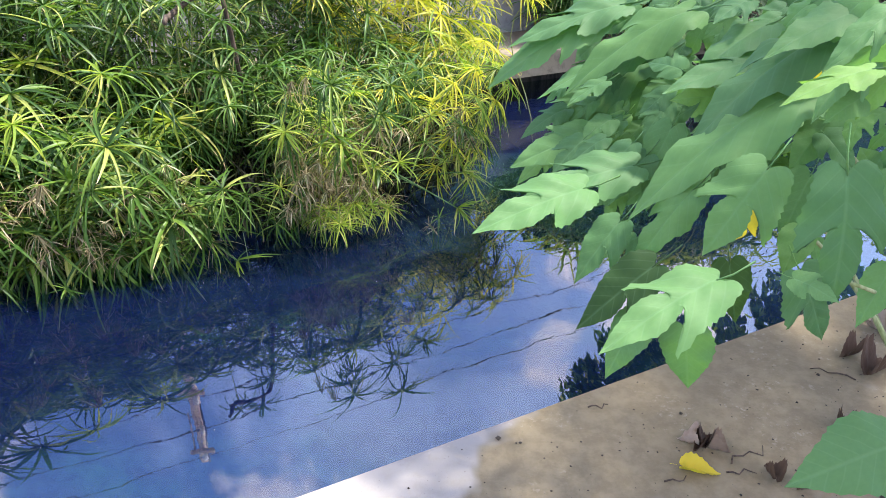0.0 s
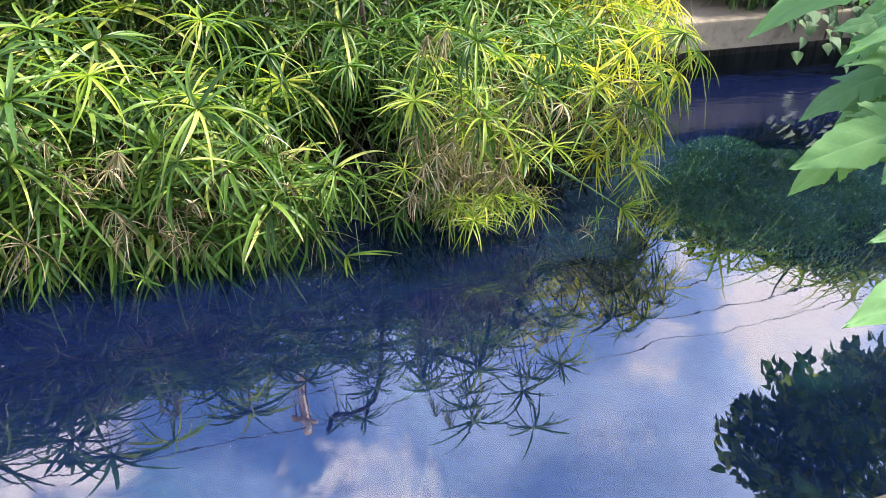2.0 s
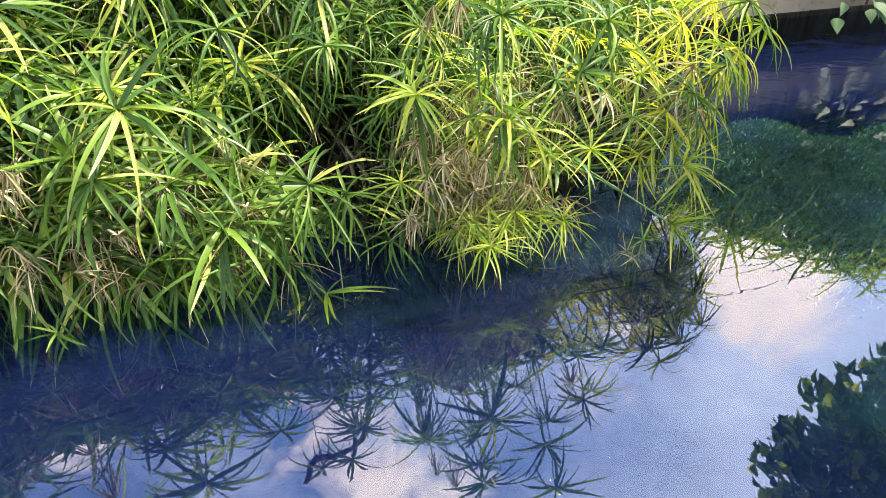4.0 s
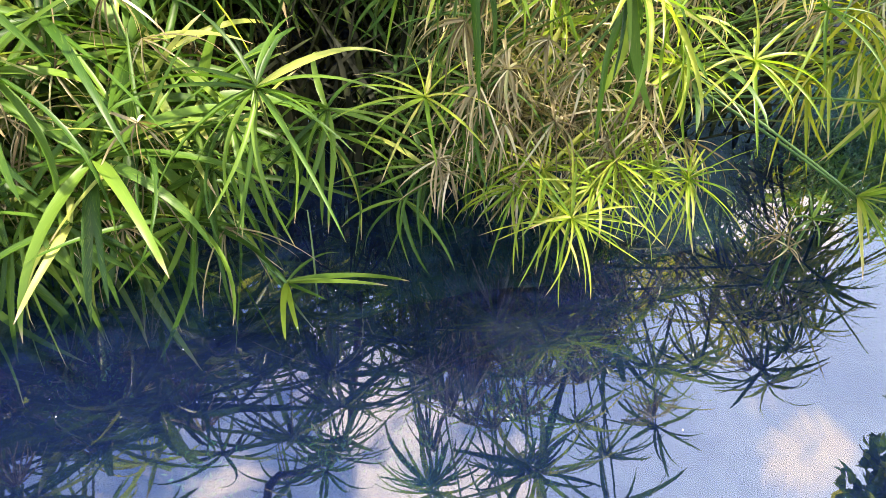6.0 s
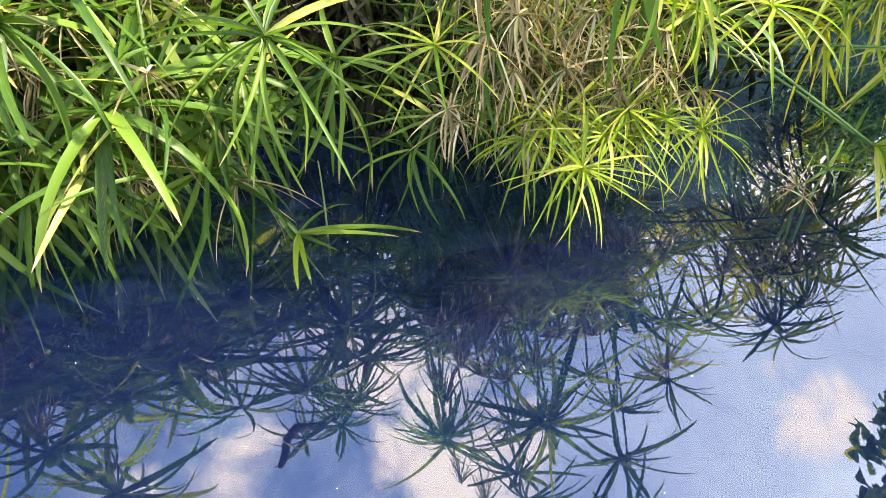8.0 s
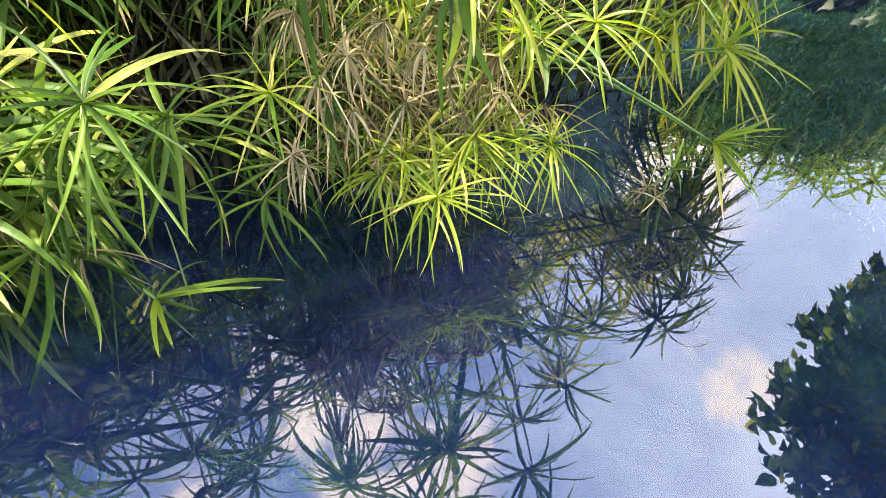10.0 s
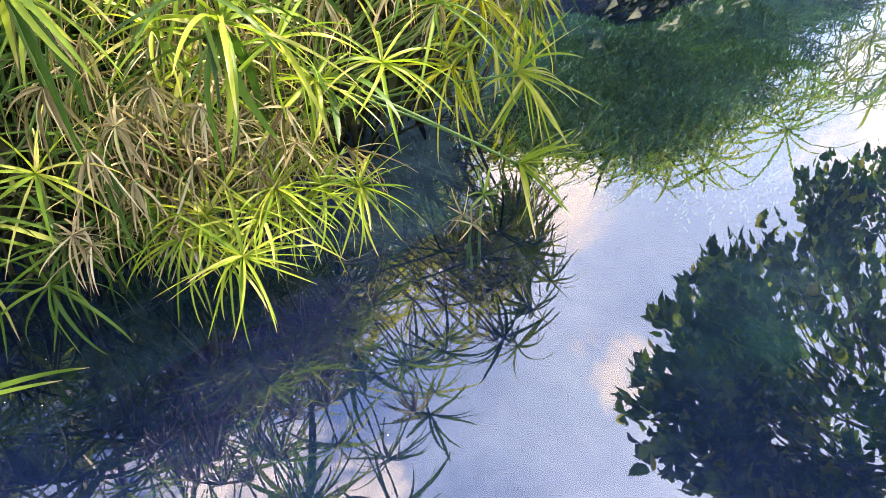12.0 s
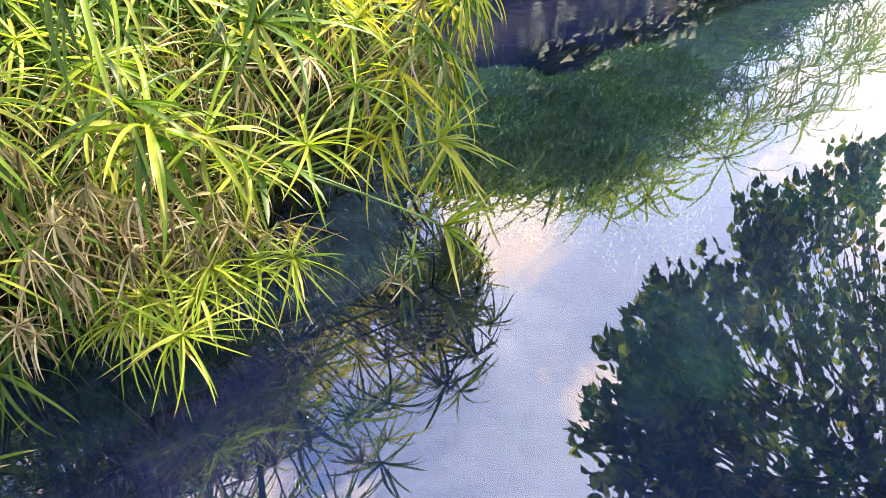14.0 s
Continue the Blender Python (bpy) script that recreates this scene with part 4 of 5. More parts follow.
# leaves of the near shrub: stalk end x, y, z, tip x, y, z, shape, breadth (under 0.6: lying flat)
LEAVES_A = [(0.360, 0.920, 0.536, 0.369, 0.900, 0.411, 0, 0.95), (0.287, 0.900, 0.572, 0.222, 0.860, 0.482, 0, 0.78), (0.312, 0.930, 0.635, 0.186, 0.880, 0.567, 1, 0.75),
            (0.319, 0.720, 0.722, 0.169, 0.620, 0.734, 3, 0.66), (0.431, 0.980, 0.616, 0.452, 0.950, 0.503, 0, 0.75), (0.469, 0.800, 0.831, 0.466, 0.720, 0.682, 3, 0.82),
            (0.521, 0.950, 0.616, 0.580, 0.900, 0.511, 3, 1.00), (0.441, 0.920, 0.789, 0.341, 0.850, 0.702, 3, 0.95), (0.370, 0.980, 0.735, 0.258, 0.920, 0.659, 5, 0.62),
            (0.276, 1.020, 0.665, 0.190, 0.960, 0.604, 1, 0.80), (0.215, 0.980, 0.732, 0.054, 0.850, 0.750, 2, 0.62)]
LEAVES_B = [(0.326, 1.120, 0.716, 0.125, 1.020, 0.728, 2, 0.62), (0.298, 1.350, 0.699, 0.137, 1.280, 0.693, 4, 0.80), (0.462, 1.470, 0.806, 0.368, 1.430, 0.663, 1, 0.85),
            (0.540, 1.050, 0.854, 0.264, 0.950, 0.818, 5, 0.38), (0.579, 1.100, 0.924, 0.349, 1.000, 0.891, 5, 0.55), (0.436, 1.450, 0.856, 0.176, 1.380, 0.816, 2, 0.45),
            (0.433, 1.500, 0.808, 0.175, 1.460, 0.728, 5, 0.45), (0.338, 1.500, 0.901, 0.083, 1.420, 0.843, 4, 0.50), (0.477, 1.400, 0.921, 0.225, 1.320, 0.888, 5, 0.45),
            (0.567, 1.200, 0.876, 0.348, 1.100, 0.883, 2, 0.45), (0.476, 1.150, 0.763, 0.393, 1.100, 0.684, 1, 0.80)]
LEAVES_C = [(0.393, 1.200, 0.764, 0.329, 1.150, 0.665, 0, 0.80), (0.552, 1.250, 0.918, 0.389, 1.150, 0.887, 0, 0.50), (0.589, 1.000, 0.941, 0.474, 0.920, 0.881, 1, 0.50),
            (0.511, 0.850, 0.927, 0.381, 0.800, 0.926, 2, 0.40), (0.350, 1.180, 0.716, 0.271, 1.120, 0.662, 0, 0.80), (0.570, 1.050, 0.635, 0.532, 1.000, 0.580, 0, 1.00),
            (0.628, 0.900, 0.641, 0.570, 0.850, 0.580, 0, 0.80), (0.503, 0.620, 0.570, 0.369, 0.560, 0.577, 0, 0.90), (0.622, 1.100, 0.960, 0.450, 1.000, 0.953, 0, 0.55),
            (0.579, 0.950, 0.983, 0.471, 0.900, 0.946, 1, 0.55), (0.375, 1.500, 0.919, 0.126, 1.450, 0.891, 2, 0.40)]
LEAVES_D = [(0.258, 1.450, 0.723, 0.156, 1.400, 0.705, 4, 0.75), (0.227, 1.400, 0.643, 0.143, 1.350, 0.623, 4, 0.80), (0.300, 1.500, 0.745, 0.199, 1.450, 0.704, 2, 0.70),
            (0.361, 1.400, 0.724, 0.291, 1.360, 0.679, 0, 0.80), (0.530, 1.200, 0.723, 0.362, 1.120, 0.721, 3, 0.50), (0.421, 1.100, 0.713, 0.301, 1.020, 0.711, 2, 0.50),
            (0.639, 0.950, 0.765, 0.585, 0.900, 0.702, 1, 0.80), (0.594, 1.100, 0.712, 0.537, 1.050, 0.615, 0, 0.90), (0.554, 1.300, 0.802, 0.453, 1.200, 0.778, 1, 0.70),
            (0.636, 1.150, 0.791, 0.555, 1.100, 0.722, 0, 0.90), (0.311, 1.050, 0.617, 0.250, 1.000, 0.621, 1, 0.80)]
YELLOW_SPOTS = [(0.569, 1.200, 0.799), (0.569, 1.250, 0.728), (0.587, 1.150, 0.871), (0.517, 1.150, 0.593), (0.574, 1.200, 0.623), (0.521, 1.250, 0.712)]


def mulberry_shrub():
    shrub = holder("mulberry_shrub", (0.98, 1.12, 0.05))
    off = Vector(shrub.location)
    paths = [bezier((0.98, 1.12, 0.03), (0.92, 1.1, 0.4), (0.75, 1.0, 0.75), (0.36, 0.84, 0.80), 12),
             bezier((0.98, 1.12, 0.03), (0.9, 1.1, 0.5), (0.7, 1.15, 0.85), (0.30, 1.20, 0.90), 12),
             bezier((0.98, 1.12, 0.03), (0.9, 1.2, 0.4), (0.65, 1.35, 0.65), (0.26, 1.38, 0.74), 12),
             bezier((1.0, 1.14, 0.03), (0.95, 1.4, 0.4), (0.8, 1.8, 0.6), (0.55, 2.15, 0.64), 12),
             bezier((0.98, 1.12, 0.03), (0.9, 1.05, 0.4), (0.65, 0.9, 0.68), (0.31, 0.73, 0.70), 12),
             bezier((0.98, 1.12, 0.03), (0.9, 1.1, 0.5), (0.72, 0.95, 0.9), (0.5, 0.92, 0.99), 12)]
    for k, path in enumerate(paths):
        v, f, u = tube([p - off for p in path[:10]], [0.007 * (1 - 0.07 * i) for i in range(10)], 7)
        part("branch", mesh_of("branch", v, f, TWIG, u), shrub)
    eye_side = Vector((-0.35, -0.75, 0.95))
    r = random.Random(3)
    for i, row in enumerate(LEAVES_A + LEAVES_B + LEAVES_C + LEAVES_D):
        b, t = Vector(row[:3]) - off, Vector(row[3:6]) - off
        b = t + (b - t) * 0.92
        flat = row[7] < 0.6
        face = Vector((-0.22, -0.42, 1.0)) if flat else eye_side
        # two leaves behind the others get the darker leaf colour
        ob = part("leaf", MUL_MESH[1 if i in (2, 4) else 0][row[6]], shrub)
        ob.matrix_basis = leaf_pose(b, t, face + Vector((r.uniform(-.2, .2), r.uniform(-.2, .2), 0)), 0.52 if flat else row[7] * 0.88)
    for p in YELLOW_SPOTS:
        p = Vector(p) - off
        way = Vector((r.uniform(-0.6, 0.3), r.uniform(-0.4, 0.2), -0.8)).normalized()
        ob = part("leaf", MUL_MESH[2][r.choice((0, 1))], shrub, "yellowed leaf")
        ob.matrix_basis = leaf_pose(p - way * 0.03, p + way * 0.04, eye_side, 0.8)
    for i in range(130):
        path = paths[r.choice((0, 1, 1, 2, 3, 3, 3, 4, 5))]
        k = r.uniform(2.5, 12)
        p = path[int(k)].lerp(path[min(12, int(k) + 1)], k - int(k))
        way = Vector((r.uniform(-1.0, 0.7), r.uniform(-0.9, 0.8), r.uniform(-0.6, 0.15))).normalized()
        b = p + way * 0.05 + Vector((r.uniform(-.04, .04), r.uniform(-.04, .04), r.uniform(-.05, .03)))
        n = r.uniform(0.05, 0.085)
        t = b + way * n
        if t.x < 0.42 and t.y < 1.15 or t.x < 0.3 or t.z < 0.62 and t.y < 1.4:
            continue
        ob = part("leaf", MUL_MESH[0][r.choice((0, 5, 1, 2, 3, 4))], shrub)
        ob.matrix_basis = leaf_pose(b - off, t - off, Vector((-0.2, -0.4, 1.0)) + Vector((r.uniform(-.5, .5), r.uniform(-.5, .5), 0)), r.uniform(0.8, 1.0))
    for i in range(150):
        if i < 70:
            b = Vector((r.uniform(0.34, 0.55), r.uniform(1.4, 1.85), r.uniform(0.60, 0.92)))
        else:
            b = Vector((r.uniform(0.50, 0.85), r.uniform(1.05, 1.9), r.uniform(0.70, 0.98)))
        way = Vector((r.uniform(-1.0, -0.3), r.uniform(-0.5, 0.25), r.uniform(-0.55, 0.0))).normalized()
        ob = part("leaf", MUL_MESH[0][r.choice((0, 1, 2, 3, 5, 5))], shrub)
        ob.matrix_basis = leaf_pose(b - off, b + way * r.uniform(0.05, 0.09) - off, Vector((-0.2, -0.4, 1.0)) + Vector((r.uniform(-.6, .6), r.uniform(-.5, .5), 0)), r.uniform(0.8, 1.0))
    for i in range(46):
        b = Vector((r.uniform(0.24, 0.5), r.uniform(1.18, 1.5), r.uniform(0.62, 0.86)))
        way = Vector((r.uniform(-1.0, -0.4), r.uniform(-0.6, 0.1), r.uniform(-0.5, -0.05))).normalized()
        ob = part("leaf", MUL_MESH[0][r.choice((1, 2, 3, 4, 5))], shrub)
        ob.matrix_basis = leaf_pose(b - off, b + way * r.uniform(0.05, 0.085) - off, Vector((-0.25, -0.5, 1.0)) + Vector((r.uniform(-.3, .3), r.uniform(-.3, .3), 0)), r.uniform(0.75, 0.95))
    return tagged(shrub, "young mulberry shrub with broad soft green lobed leaves", "shrub", "mulberries")


mulberry_shrub()


def spray_leaf(fold, bend, segments=7):
    """A small broad leaf with a drawn-out tip, 1 long, folded along its midrib."""
    verts, uvs, faces = [], [], []
    for k in range(segments + 1):
        q = k / segments
        w = 0.40 * math.sin(math.pi * min(1.0, 0.10 + 0.90 * q ** 0.55)) ** 1.15 if k < segments else 0.003
        z = -bend * q * q
        verts += [(q, -w, z + fold * w), (q, 0, z), (q, w, z + fold * w)]
        uvs += [(q, 0.5 - w), (q, 0.5), (q, 0.5 + w)]
        if k:
            a = (k - 1) * 3
            faces += [(a, a + 3, a + 4, a + 1), (a + 1, a + 4, a + 5, a + 2)]
    return np.array(verts), faces, uvs


SPRAY = [spray_leaf(0.15, 0.10), spray_leaf(0.35, 0.25), spray_leaf(0.05, 0.35)]


def mulberry_tree():
    """The tree on the near bank whose crown hangs over the water."""
    at = uv_of(3.2, 0.55, 0.05)
    tree = holder("mulberry_tree", at)
    r = random.Random(11)
    top = Vector((-0.35, 0.9, 1.9))
    v, f, u = tube(bezier((0, 0, -0.05), (0.1, 0.0, 0.8), (-0.2, 0.5, 1.4), top, 12), [0.11 - 0.006 * k for k in range(13)], 10)
    part("trunk", mesh_of("trunk", v, f, BARK, u), tree)
    pile = Pile()
    # the hanging rim of the crown on the water side
    rim = [Vector(p) for p in ((0.68, 2.30, 1.02), (0.67, 2.62, 1.02), (0.66, 2.89, 1.0), (0.76, 3.12, 1.04), (0.98, 3.42, 1.08), (1.24, 3.56, 1.10), (1.48, 3.76, 1.2), (2.2, 4.30, 1.28), (2.9, 4.80, 1.33), (3.7, 5.05, 1.36))]
    inward = Vector((0.72, -0.58, 0.12))

    def on_rim(t):
        k = min(t * (len(rim) - 1), len(rim) - 1.001)
        return rim[int(k)].lerp(rim[int(k) + 1], k - int(k))

    tips = []
    for k in range(84):
        tips.append((on_rim(k / 83) + inward * r.uniform(0.0, 0.16) + Vector((r.gauss(0, .05), r.gauss(0, .05), r.uniform(0, 0.12))), 57, 0.80))
    for k in range(100):
        t = r.random() ** 1.3
        tips.append((on_rim(t * 0.9) + inward * r.uniform(0.15, 1.35) + Vector((r.gauss(0, .12), r.gauss(0, .12), r.uniform(0, 0.7))), 60 if t < 0.6 else 54, 0.66 if t < 0.6 else 0.5))
    for k in range(34):
        tips.append((on_rim(r.random() * 0.5) + inward * r.uniform(0.3, 1.0) + Vector((r.gauss(0, .12), r.gauss(0, .12), r.uniform(0.4, 1.1))), 51, 0.62))
    # extra crown added over the near bank to shade the shrub and ledge
    for k in range(90):
        x = r.uniform(1.3, 2.8)
        tips.append((Vector((x, r.uniform(0.4, 2.2), r.uniform(1.5, 1.25 + 1.1 * x))), 75, 0.6))
    for tip, many, from_ in tips:
        tip = tip - at
        root = top + Vector((r.uniform(-.1, .1), r.uniform(-.1, .1), r.uniform(-0.5, 0.3)))
        mid = root.lerp(tip, 0.5) + Vector((0, 0, r.uniform(0.15, 0.5)))
        path = bezier(root, root.lerp(mid, 0.6) + Vector((0, 0, 0.2)), mid, tip, 8)
        whole = r.random() < 0.2
        v, f, u = tube(path if whole else path[5:], [0.012 * (1 - 0.11 * i) for i in range(9)] if whole else [0.005, 0.004, 0.003, 0.002], 5)
        part("branch" if whole else "twig", mesh_of("branch", v, f, BARK, u), tree)
        start = path[int(from_ * 8)]
        for _ in range(3):
            end = path[8] + Vector((r.gauss(0, .05), r.gauss(0, .05), r.gauss(0, .045)))
            line = (end - start).normalized()
            for j in range(many // 3):
                s = 1.0 if j == 0 else r.uniform(0.2, 1.0) ** 0.8
                p = start.lerp(end, s) + Vector((r.gauss(0, .018), r.gauss(0, .018), r.gauss(0, .018)))
                aside = line.cross(Vector((r.gauss(0, 1), r.gauss(0, 1), r.gauss(0, 1)))).normalized()
                way = (line * 0.7 + aside * (0.15 if j == 0 else r.uniform(0.4, 1.0)) + Vector((0, 0, r.uniform(-0.5, 0.05)))).normalized()
                n = r.uniform(0.046, 0.08)
                sv, sf, su = r.choice(SPRAY)
                pile.put(sv, sf, su, leaf_pose(p, p + way * n, Vector((r.uniform(-.6, .6), r.uniform(-.6, .6), 1.0)), r.uniform(0.7, 0.92)))
    tagged(part("leaves", pile.mesh("leaves", MULBERRY_DARK), tree), kind="stuff")
    return tagged(tree, "mulberry tree with dense dark crown over the water", "tree", "mulberries")


mulberry_tree()


# ---- vine on the far kerb ----
def kerb_vine():
    vine = holder("climbing_vine", uv_of(3.4, 3.9, 0.30))
    off = Vector(vine.location)
    r = random.Random(5)
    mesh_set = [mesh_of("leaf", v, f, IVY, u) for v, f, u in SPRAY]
    shaded_set = [mesh_of("leaf", v, f, SHADE_LEAF, u) for v, f, u in SPRAY]
    for _ in range(7):
        a = uv_of(r.uniform(3.2, 4.4), 4.05, 0.30)
        b = uv_of(r.uniform(3.1, 4.5), 3.48, r.uniform(0.14, 0.30))
        path = bezier(a, a + Vector((0, 0, 0.25)), b + Vector((0, 0, 0.2)), b, 8)
        v, f, u = tube([p - off for p in path], [0.006] * 9, 5)
        part("stem", mesh_of("stem", v, f, DEADWOOD, u), vine)
    for k in range(760):
        u, v = 2.86 + 1.6 * r.random() ** 0.9, 3.40 + 0.55 * r.random() ** 1.6
        z = 0.31 + r.random() ** 1.3 * 0.36 - max(0, 3.56 - v) * r.uniform(0.6, 2.0)
        if u < 3.0 and (z > 0.40 or r.random() < 0.4) or u < 3.35 and z > 0.34 and r.random() < 0.75:
            continue
        p = uv_of(u, v, z) - off
        way = (-ACROSS * r.uniform(0.4, 1.0) + ALONG * r.uniform(-0.6, 0.6) + Vector((0, 0, r.uniform(-1.0, -0.2)))).normalized()
        # farther and higher leaves get the dark colour in place of shade
        ob = part("leaf", r.choice(shaded_set if u > 3.7 or z > 0.5 or r.random() < 0.65 else mesh_set), vine)
        ob.matrix_basis = leaf_pose(p, p + way * r.uniform(0.05, 0.085), -ACROSS * 0.35 + Vector((r.uniform(-.4, .4), r.uniform(-.3, .3), 1.0)), r.uniform(0.9, 1.2))
    # dark leaves added over the wall to dim its mirror image
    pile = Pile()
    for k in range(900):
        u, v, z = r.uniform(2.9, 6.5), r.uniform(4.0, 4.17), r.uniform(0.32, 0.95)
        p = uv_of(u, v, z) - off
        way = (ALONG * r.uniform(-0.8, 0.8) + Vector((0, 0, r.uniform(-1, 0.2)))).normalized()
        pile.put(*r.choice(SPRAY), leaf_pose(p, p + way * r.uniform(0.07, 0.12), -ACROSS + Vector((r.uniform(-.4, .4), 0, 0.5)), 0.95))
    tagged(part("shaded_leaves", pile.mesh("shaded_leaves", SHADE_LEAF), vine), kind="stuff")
    return tagged(vine, "green vine with pointed leaves hanging over the kerb", "vine")


kerb_vine()


# ---- dead branch among the sedge, pole and wires ----
def dead_branch():
    line = [(-0.745, 2.66, 0.45), (-0.75, 2.64, 0.62), (-0.758, 2.60, 0.80), (-0.772, 2.569, 0.858), (-0.79, 2.50, 0.838), (-0.825, 2.44, 0.815), (-0.862, 2.40, 0.785), (-0.868, 2.36, 0.775), (-0.862, 2.33, 0.782), (-0.857, 2.293, 0.768)]
    v, f, u = tube([Vector(p) for p in line], [0.008, 0.008, 0.0085, 0.009, 0.008, 0.009, 0.0105, 0.0095, 0.0085, 0.0075], 7)
    ob = holder("dead_branch", (-0.745, 2.66, 0.45))
    part("stick", mesh_of("stick", [Vector(p) - ob.location for p in v], f, DEADWOOD, u), ob)
    return tagged(ob, "crooked bare dead branch stuck in the sedge", "branch")


dead_branch()


def utility_pole():
    at = Vector((-4.78, 10.98, 0.70))
    pole = holder("utility_pole", at)
    v, f, u = tube([(0, 0, -0.3), (0.02, 0, 3.0), (0.03, 0, 6.0), (0.03, 0, 8.2)], [0.125, 0.11, 0.095, 0.085], 14)
    part("shaft", mesh_of("shaft", v, f, POLE, u), pole)
    v, f, u = tube([(-0.13, -0.05, 6.9), (-0.13, -0.05, 7.9)], [0.018, 0.018], 8)
    part("brace", mesh_of("brace", v, f, POLE, u), pole)
    v, f, u = tube([(0.14, -0.06, 6.7), (0.15, -0.06, 8.2)], [0.018, 0.018], 8)
    part("conduit", mesh_of("conduit", v, f, STEEL, u), pole)
    for z in (6.55, 7.25, 7.95):
        v, f, u = tube([(0.12, -0.16, z - 0.09), (0.12, -0.16, z - 0.04), (0.12, -0.16, z), (0.12, -0.16, z + 0.05), (0.12, -0.16, z + 0.09)], [0.03, 0.06, 0.035, 0.055, 0.02], 10)
        part("insulator", mesh_of("insulator", v, f, CERAMIC, u), pole)
    for z, h in ((6.55, 0.22), (7.95, 0.26)):
        bm = bmesh.new()
        bmesh.ops.create_cube(bm, size=1.0, matrix=Matrix.Translation((0.05, -0.12, z - 0.14)) @ Matrix.Diagonal((0.5, 0.09, 0.09, 1)))
        bmesh.ops.bevel(bm, geom=list(bm.edges), offset=0.01, segments=1, affect="EDGES")
        me = bpy.data.meshes.new("crossarm")
        bm.to_mesh(me)
        bm.free()
        me.materials.append(POLE)
        part("crossarm", me, pole)
    tagged(pole, "weathered wooden utility pole with insulators", "pole")
    for z in (6.55, 7.25, 7.95):
        start = at + Vector((0.12, -0.16, z))
        wire = holder("overhead_wire", start)
        pts = []
        for k in range(41):
            s = -22 + 64 * k / 40
            sag = 0.9 * (((s % 32) / 32 - 0.5) ** 2 - 0.25)
            pts.append(ALONG * s + Vector((0, 0, sag)))
        v, f, u = tube(pts, [0.010] * 41, 5)
        part("strand", mesh_of("strand", v, f, STEEL, u), wire)
        tagged(wire, "thin dark overhead wire strung from the pole", "wire", "overhead wires")


utility_pole()


# ---- litter on the ledge ----
def crumpled(seed, mat, size, curl):
    r = random.Random(seed)
    v, f, u = mulberry_shape(HEART, HEART, 0.1, 3, 4)
    out = []
    for x, y, z in v:
        n = noise.noise(Vector((x * 4 + seed, y * 5, 0.7))) + 0.6 * noise.noise(Vector((x * 11 + seed, y * 12, 0.2)))
        out.append((x * size, y * size * 0.8, (abs(z) * 0.3 + 0.02 + curl * (y * y * 3 + 0.25 * n * n + 0.1 * (x - 0.5) ** 2)) * size))
    return mesh_of("blade", out, f, mat, u)


def fallen_leaf(label, mat, x, y, turn, size, curl, seed):
    ob = holder("fallen_leaf", (x, y, 0.052))
    part("blade", crumpled(seed, mat, size, curl), ob)
    ob.matrix_basis = pose(x, y, 0.052, 0, 0, turn)
    return tagged(ob, label, "leaf", "fallen leaves")


fallen_leaf("fresh yellow fallen leaf on the concrete ledge", YELLOWED, 0.485, 1.135, -18, 0.075, 0.55, 1)
for k, (x, y, turn, size) in enumerate([(0.545, 1.19, 60, 0.05), (0.535, 1.20, 150, 0.045), (0.56, 1.19, -20, 0.045), (0.55, 1.205, 220, 0.04), (1.02, 1.44, 30, 0.09), (1.05, 1.54, 200, 0.06),
                                        (0.87, 1.24, 80, 0.05), (0.66, 1.09, 100, 0.048), (0.69, 1.07, 10, 0.045), (1.16, 1.66, 10, 0.10), (1.18, 1.62, 120, 0.08), (1.12, 1.50, 250, 0.05)]):
    fallen_leaf("curled brown dry leaf on the concrete ledge", LITTER, x, y, turn, size, 1.9, 10 + k)


def twig(x, y, turn, n, seed):
    r = random.Random(seed)
    pts = [(n * (k / 5 - 0.5), 0.02 * r.uniform(-1, 1) * n * 8, 0.003 + 0.004 * r.random()) for k in range(6)]
    v, f, u = tube(pts, [0.0022, 0.002, 0.0018, 0.0016, 0.0013, 0.001], 5)
    ob = holder("twig", (x, y, 0.051))
    part("stick", mesh_of("stick", v, f, DEADWOOD, u), ob)
    ob.matrix_basis = pose(x, y, 0.051, 0, 0, turn)
    return tagged(ob, "thin dark fallen twig on the ledge", "twig", "twigs")


for k, (x, y, turn, n) in enumerate([(0.95, 1.46, 150, 0.10), (0.63, 1.17, 20, 0.10), (1.03, 1.30, 35, 0.13), (0.46, 1.10, 5, 0.05), (0.60, 1.12, -10, 0.06), (0.35, 1.33, 10, 0.05)]):
    twig(x, y, turn, n, k)


def crumbs():
    pile = Pile()
    r = random.Random(9)
    for _ in range(1100):
        u, v = r.uniform(0.35, 2.4), NEAR_EDGE - 0.03 - r.random() ** 0.8 * 1.1
        n = r.uniform(0.001, 0.0042) * (2.2 if r.random() < 0.06 else 1)
        c = uv_of(u, v, 0.05 + n * 0.4)
        verts = [c + Vector((r.uniform(.5, 1) * n * sx, r.uniform(.5, 1) * n * sy, r.uniform(.3, .6) * n * sz)) for sx, sy, sz in
                 ((1, 0, 0), (-1, 0, 0), (0, 1, 0), (0, -1, 0), (0, 0, 1), (0, 0, -1))]
        pile.put(verts, [(0, 2, 4), (2, 1, 4), (1, 3, 4), (3, 0, 4), (2, 0, 5), (1, 2, 5), (3, 1, 5), (0, 3, 5)], [(0, 0)] * 6)
    ob = new("crumbs_of_soil", pile.mesh("crumbs_of_soil", SOIL_AND_SHADE, False))
    tagged(ob, "small dark crumbs of soil scattered on the ledge", "soil", kind="stuff")


crumbs()


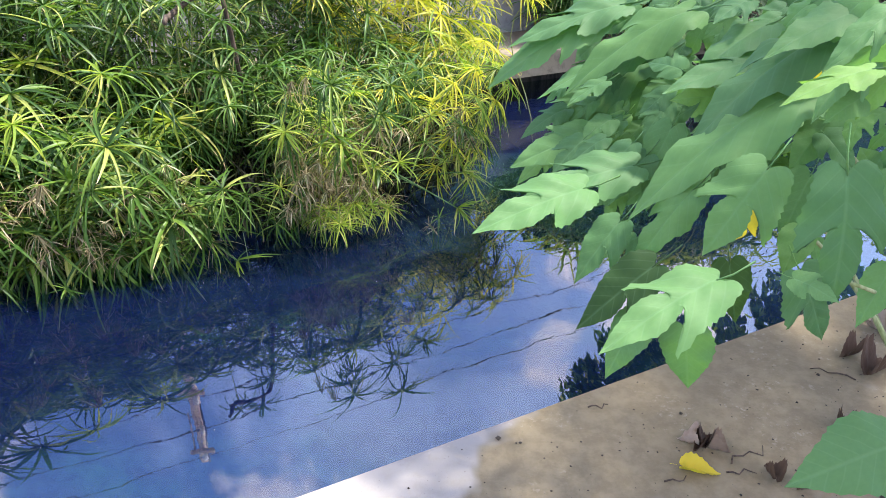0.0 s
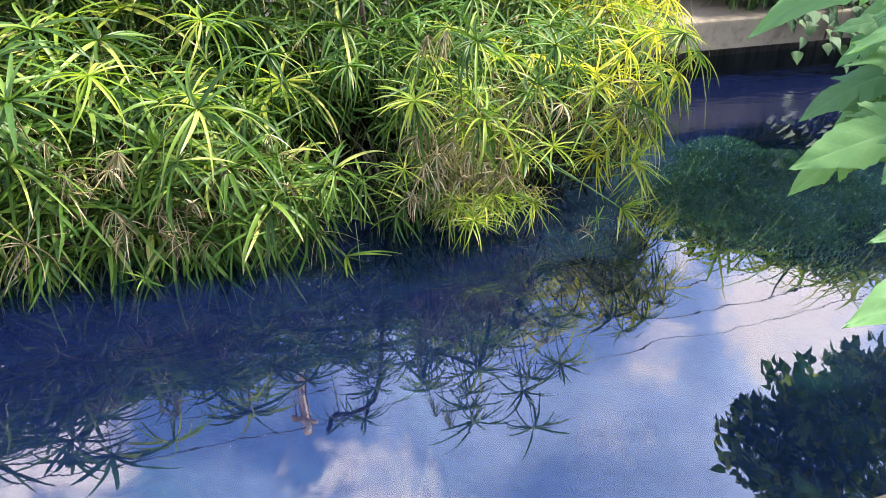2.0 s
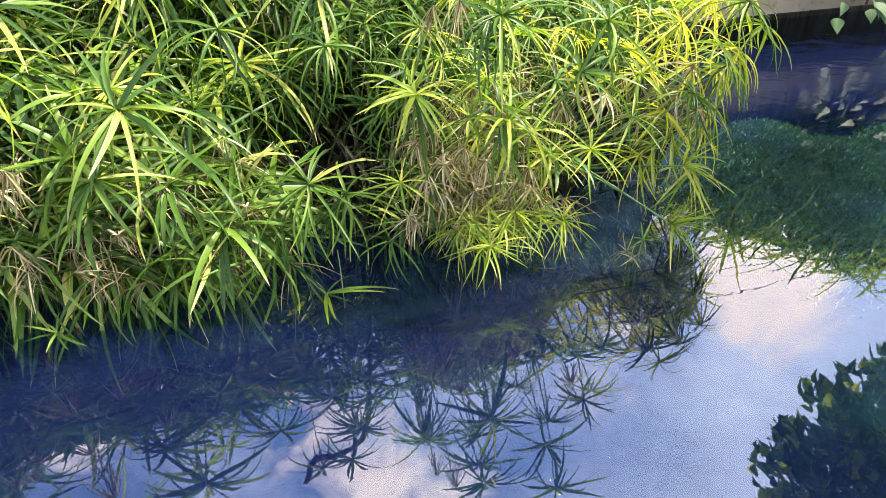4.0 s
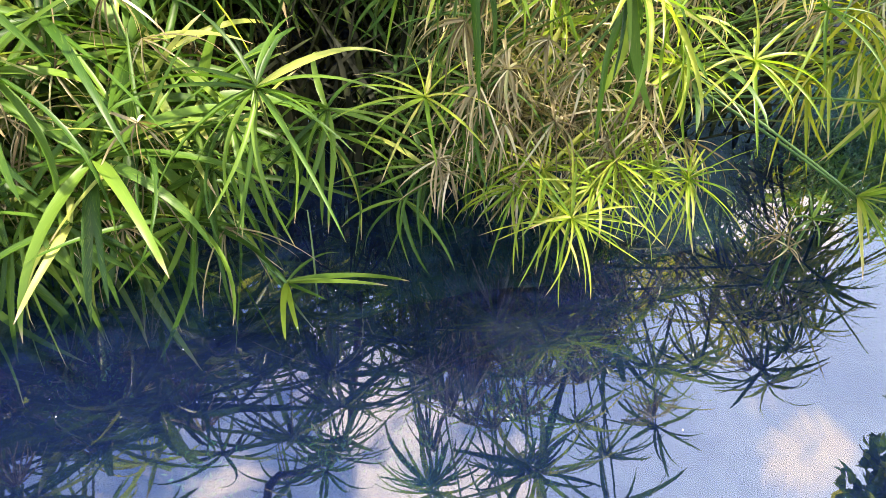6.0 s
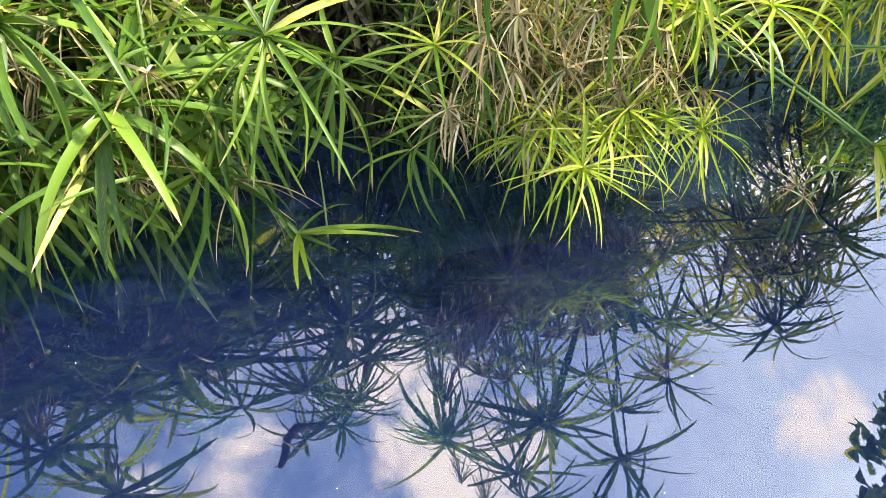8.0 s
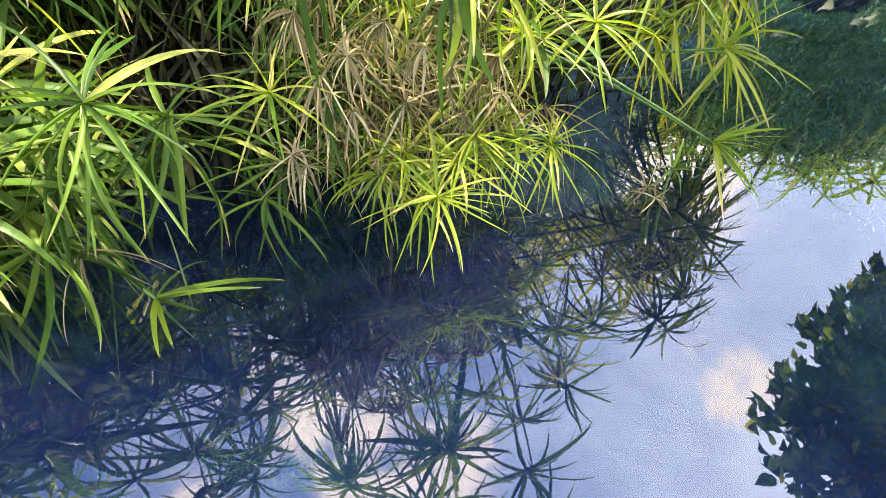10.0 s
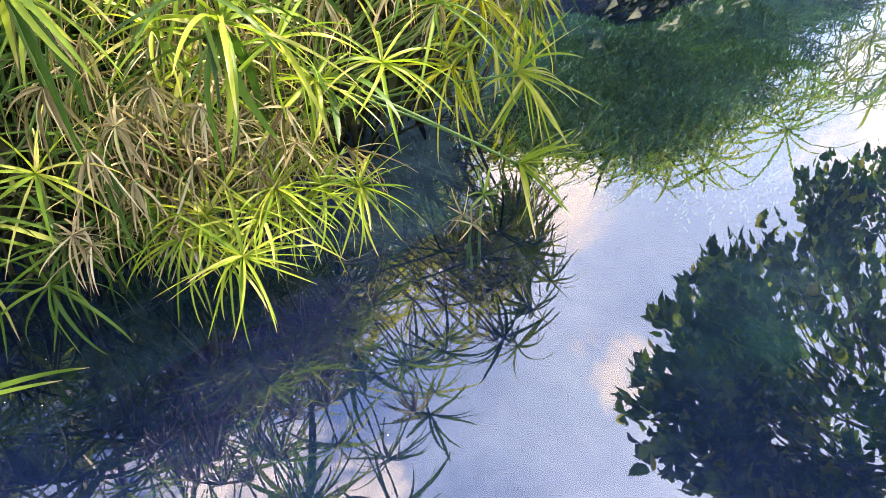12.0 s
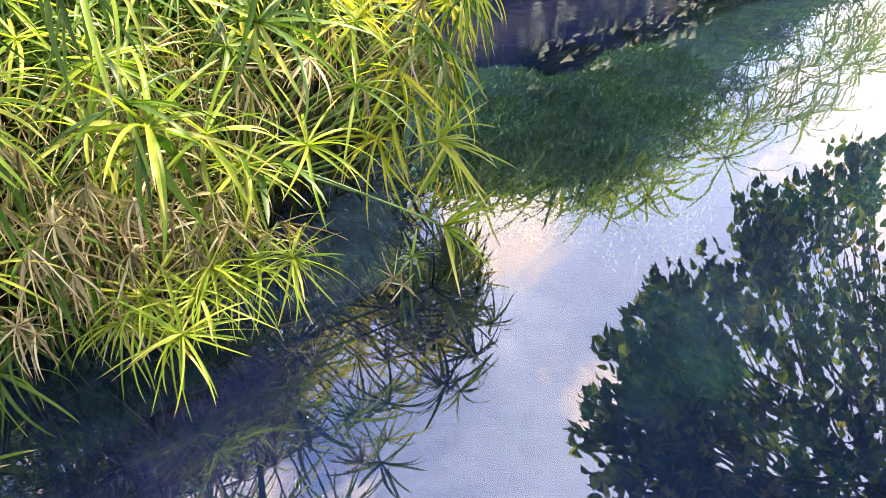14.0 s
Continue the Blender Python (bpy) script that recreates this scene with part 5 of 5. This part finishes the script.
# ---- in the water ----
def weed_bed(name, label, mat, spots, depth, many, longest, seed):
    pile = Pile()
    r = random.Random(seed)
    for x, y, size in spots:
        for _ in range(int(many * size)):
            a, d = r.uniform(0, 6.28), size * math.sqrt(r.random()) * r.uniform(0.4, 1.1)
            p = Vector((x + d * math.cos(a), y + d * math.sin(a), depth - 0.5 * d * d / size - r.random() * 0.10))
            way = Vector((r.gauss(0, 0.6), r.gauss(0, 0.6), r.uniform(0.1, 1))).normalized()
            n = r.uniform(0.3, 1.0) * longest
            s = way.cross(Vector((r.random(), r.random(), r.random()))).normalized() * n * 0.14
            pile.put([p - s, p + s, p + way * n * 0.6 + s * 0.8, p + way * n, p + way * n * 0.6 - s * 0.8], [(0, 1, 2, 4), (4, 2, 3)], [(0, 0)] * 5)
    tagged(new(name, pile.mesh(name, mat, False)), label, "water weed", kind="stuff")


weed_bed("water_weed", "fuzzy green water weed under the surface", WEED, [(0.45, 3.25, 0.32), (0.36, 2.95, 0.18), (0.62, 2.95, 0.28), (0.75, 3.4, 0.34), (0.55, 3.55, 0.3), (0.95, 3.2, 0.26), (0.80, 3.3, 0.32), (1.1, 3.6, 0.3)], -0.06, 34000, 0.020, 21)
weed_bed("algae", "soft green algae tufts deep under the surface", ALGAE, [(-0.49, 2.10, 0.07), (-0.40, 2.20, 0.06), (-0.53, 2.06, 0.06), (-0.33, 2.14, 0.06), (-0.99, 2.10, 0.08), (-0.62, 2.05, 0.05), (-0.75, 1.98, 0.06), (0.22, 2.62, 0.12)], -0.12, 7000, 0.008, 22)


def flecks():
    pile = Pile()
    r = random.Random(31)
    for _ in range(90):
        u, v = r.uniform(-0.9, 1.5), 2.5 - r.random() ** 1.6 * 1.1
        n = r.uniform(0.0003, 0.0009)
        c = uv_of(u, v, 0.0162)
        k = 6
        ring = [c + Vector((math.cos(6.283 * j / k) * n * r.uniform(.6, 1.2), math.sin(6.283 * j / k) * n * r.uniform(.6, 1.2), -0.0008)) for j in range(k)]
        pile.put(ring + [c + Vector((0, 0, 0.0006))], [(j, (j + 1) % k, k) for j in range(k)], [(0, 0)] * (k + 1))
    ob = new("floating_flecks", pile.mesh("floating_flecks", FOAM, False))
    tagged(ob, "tiny pale flecks floating on the water", "debris", kind="stuff")


flecks()
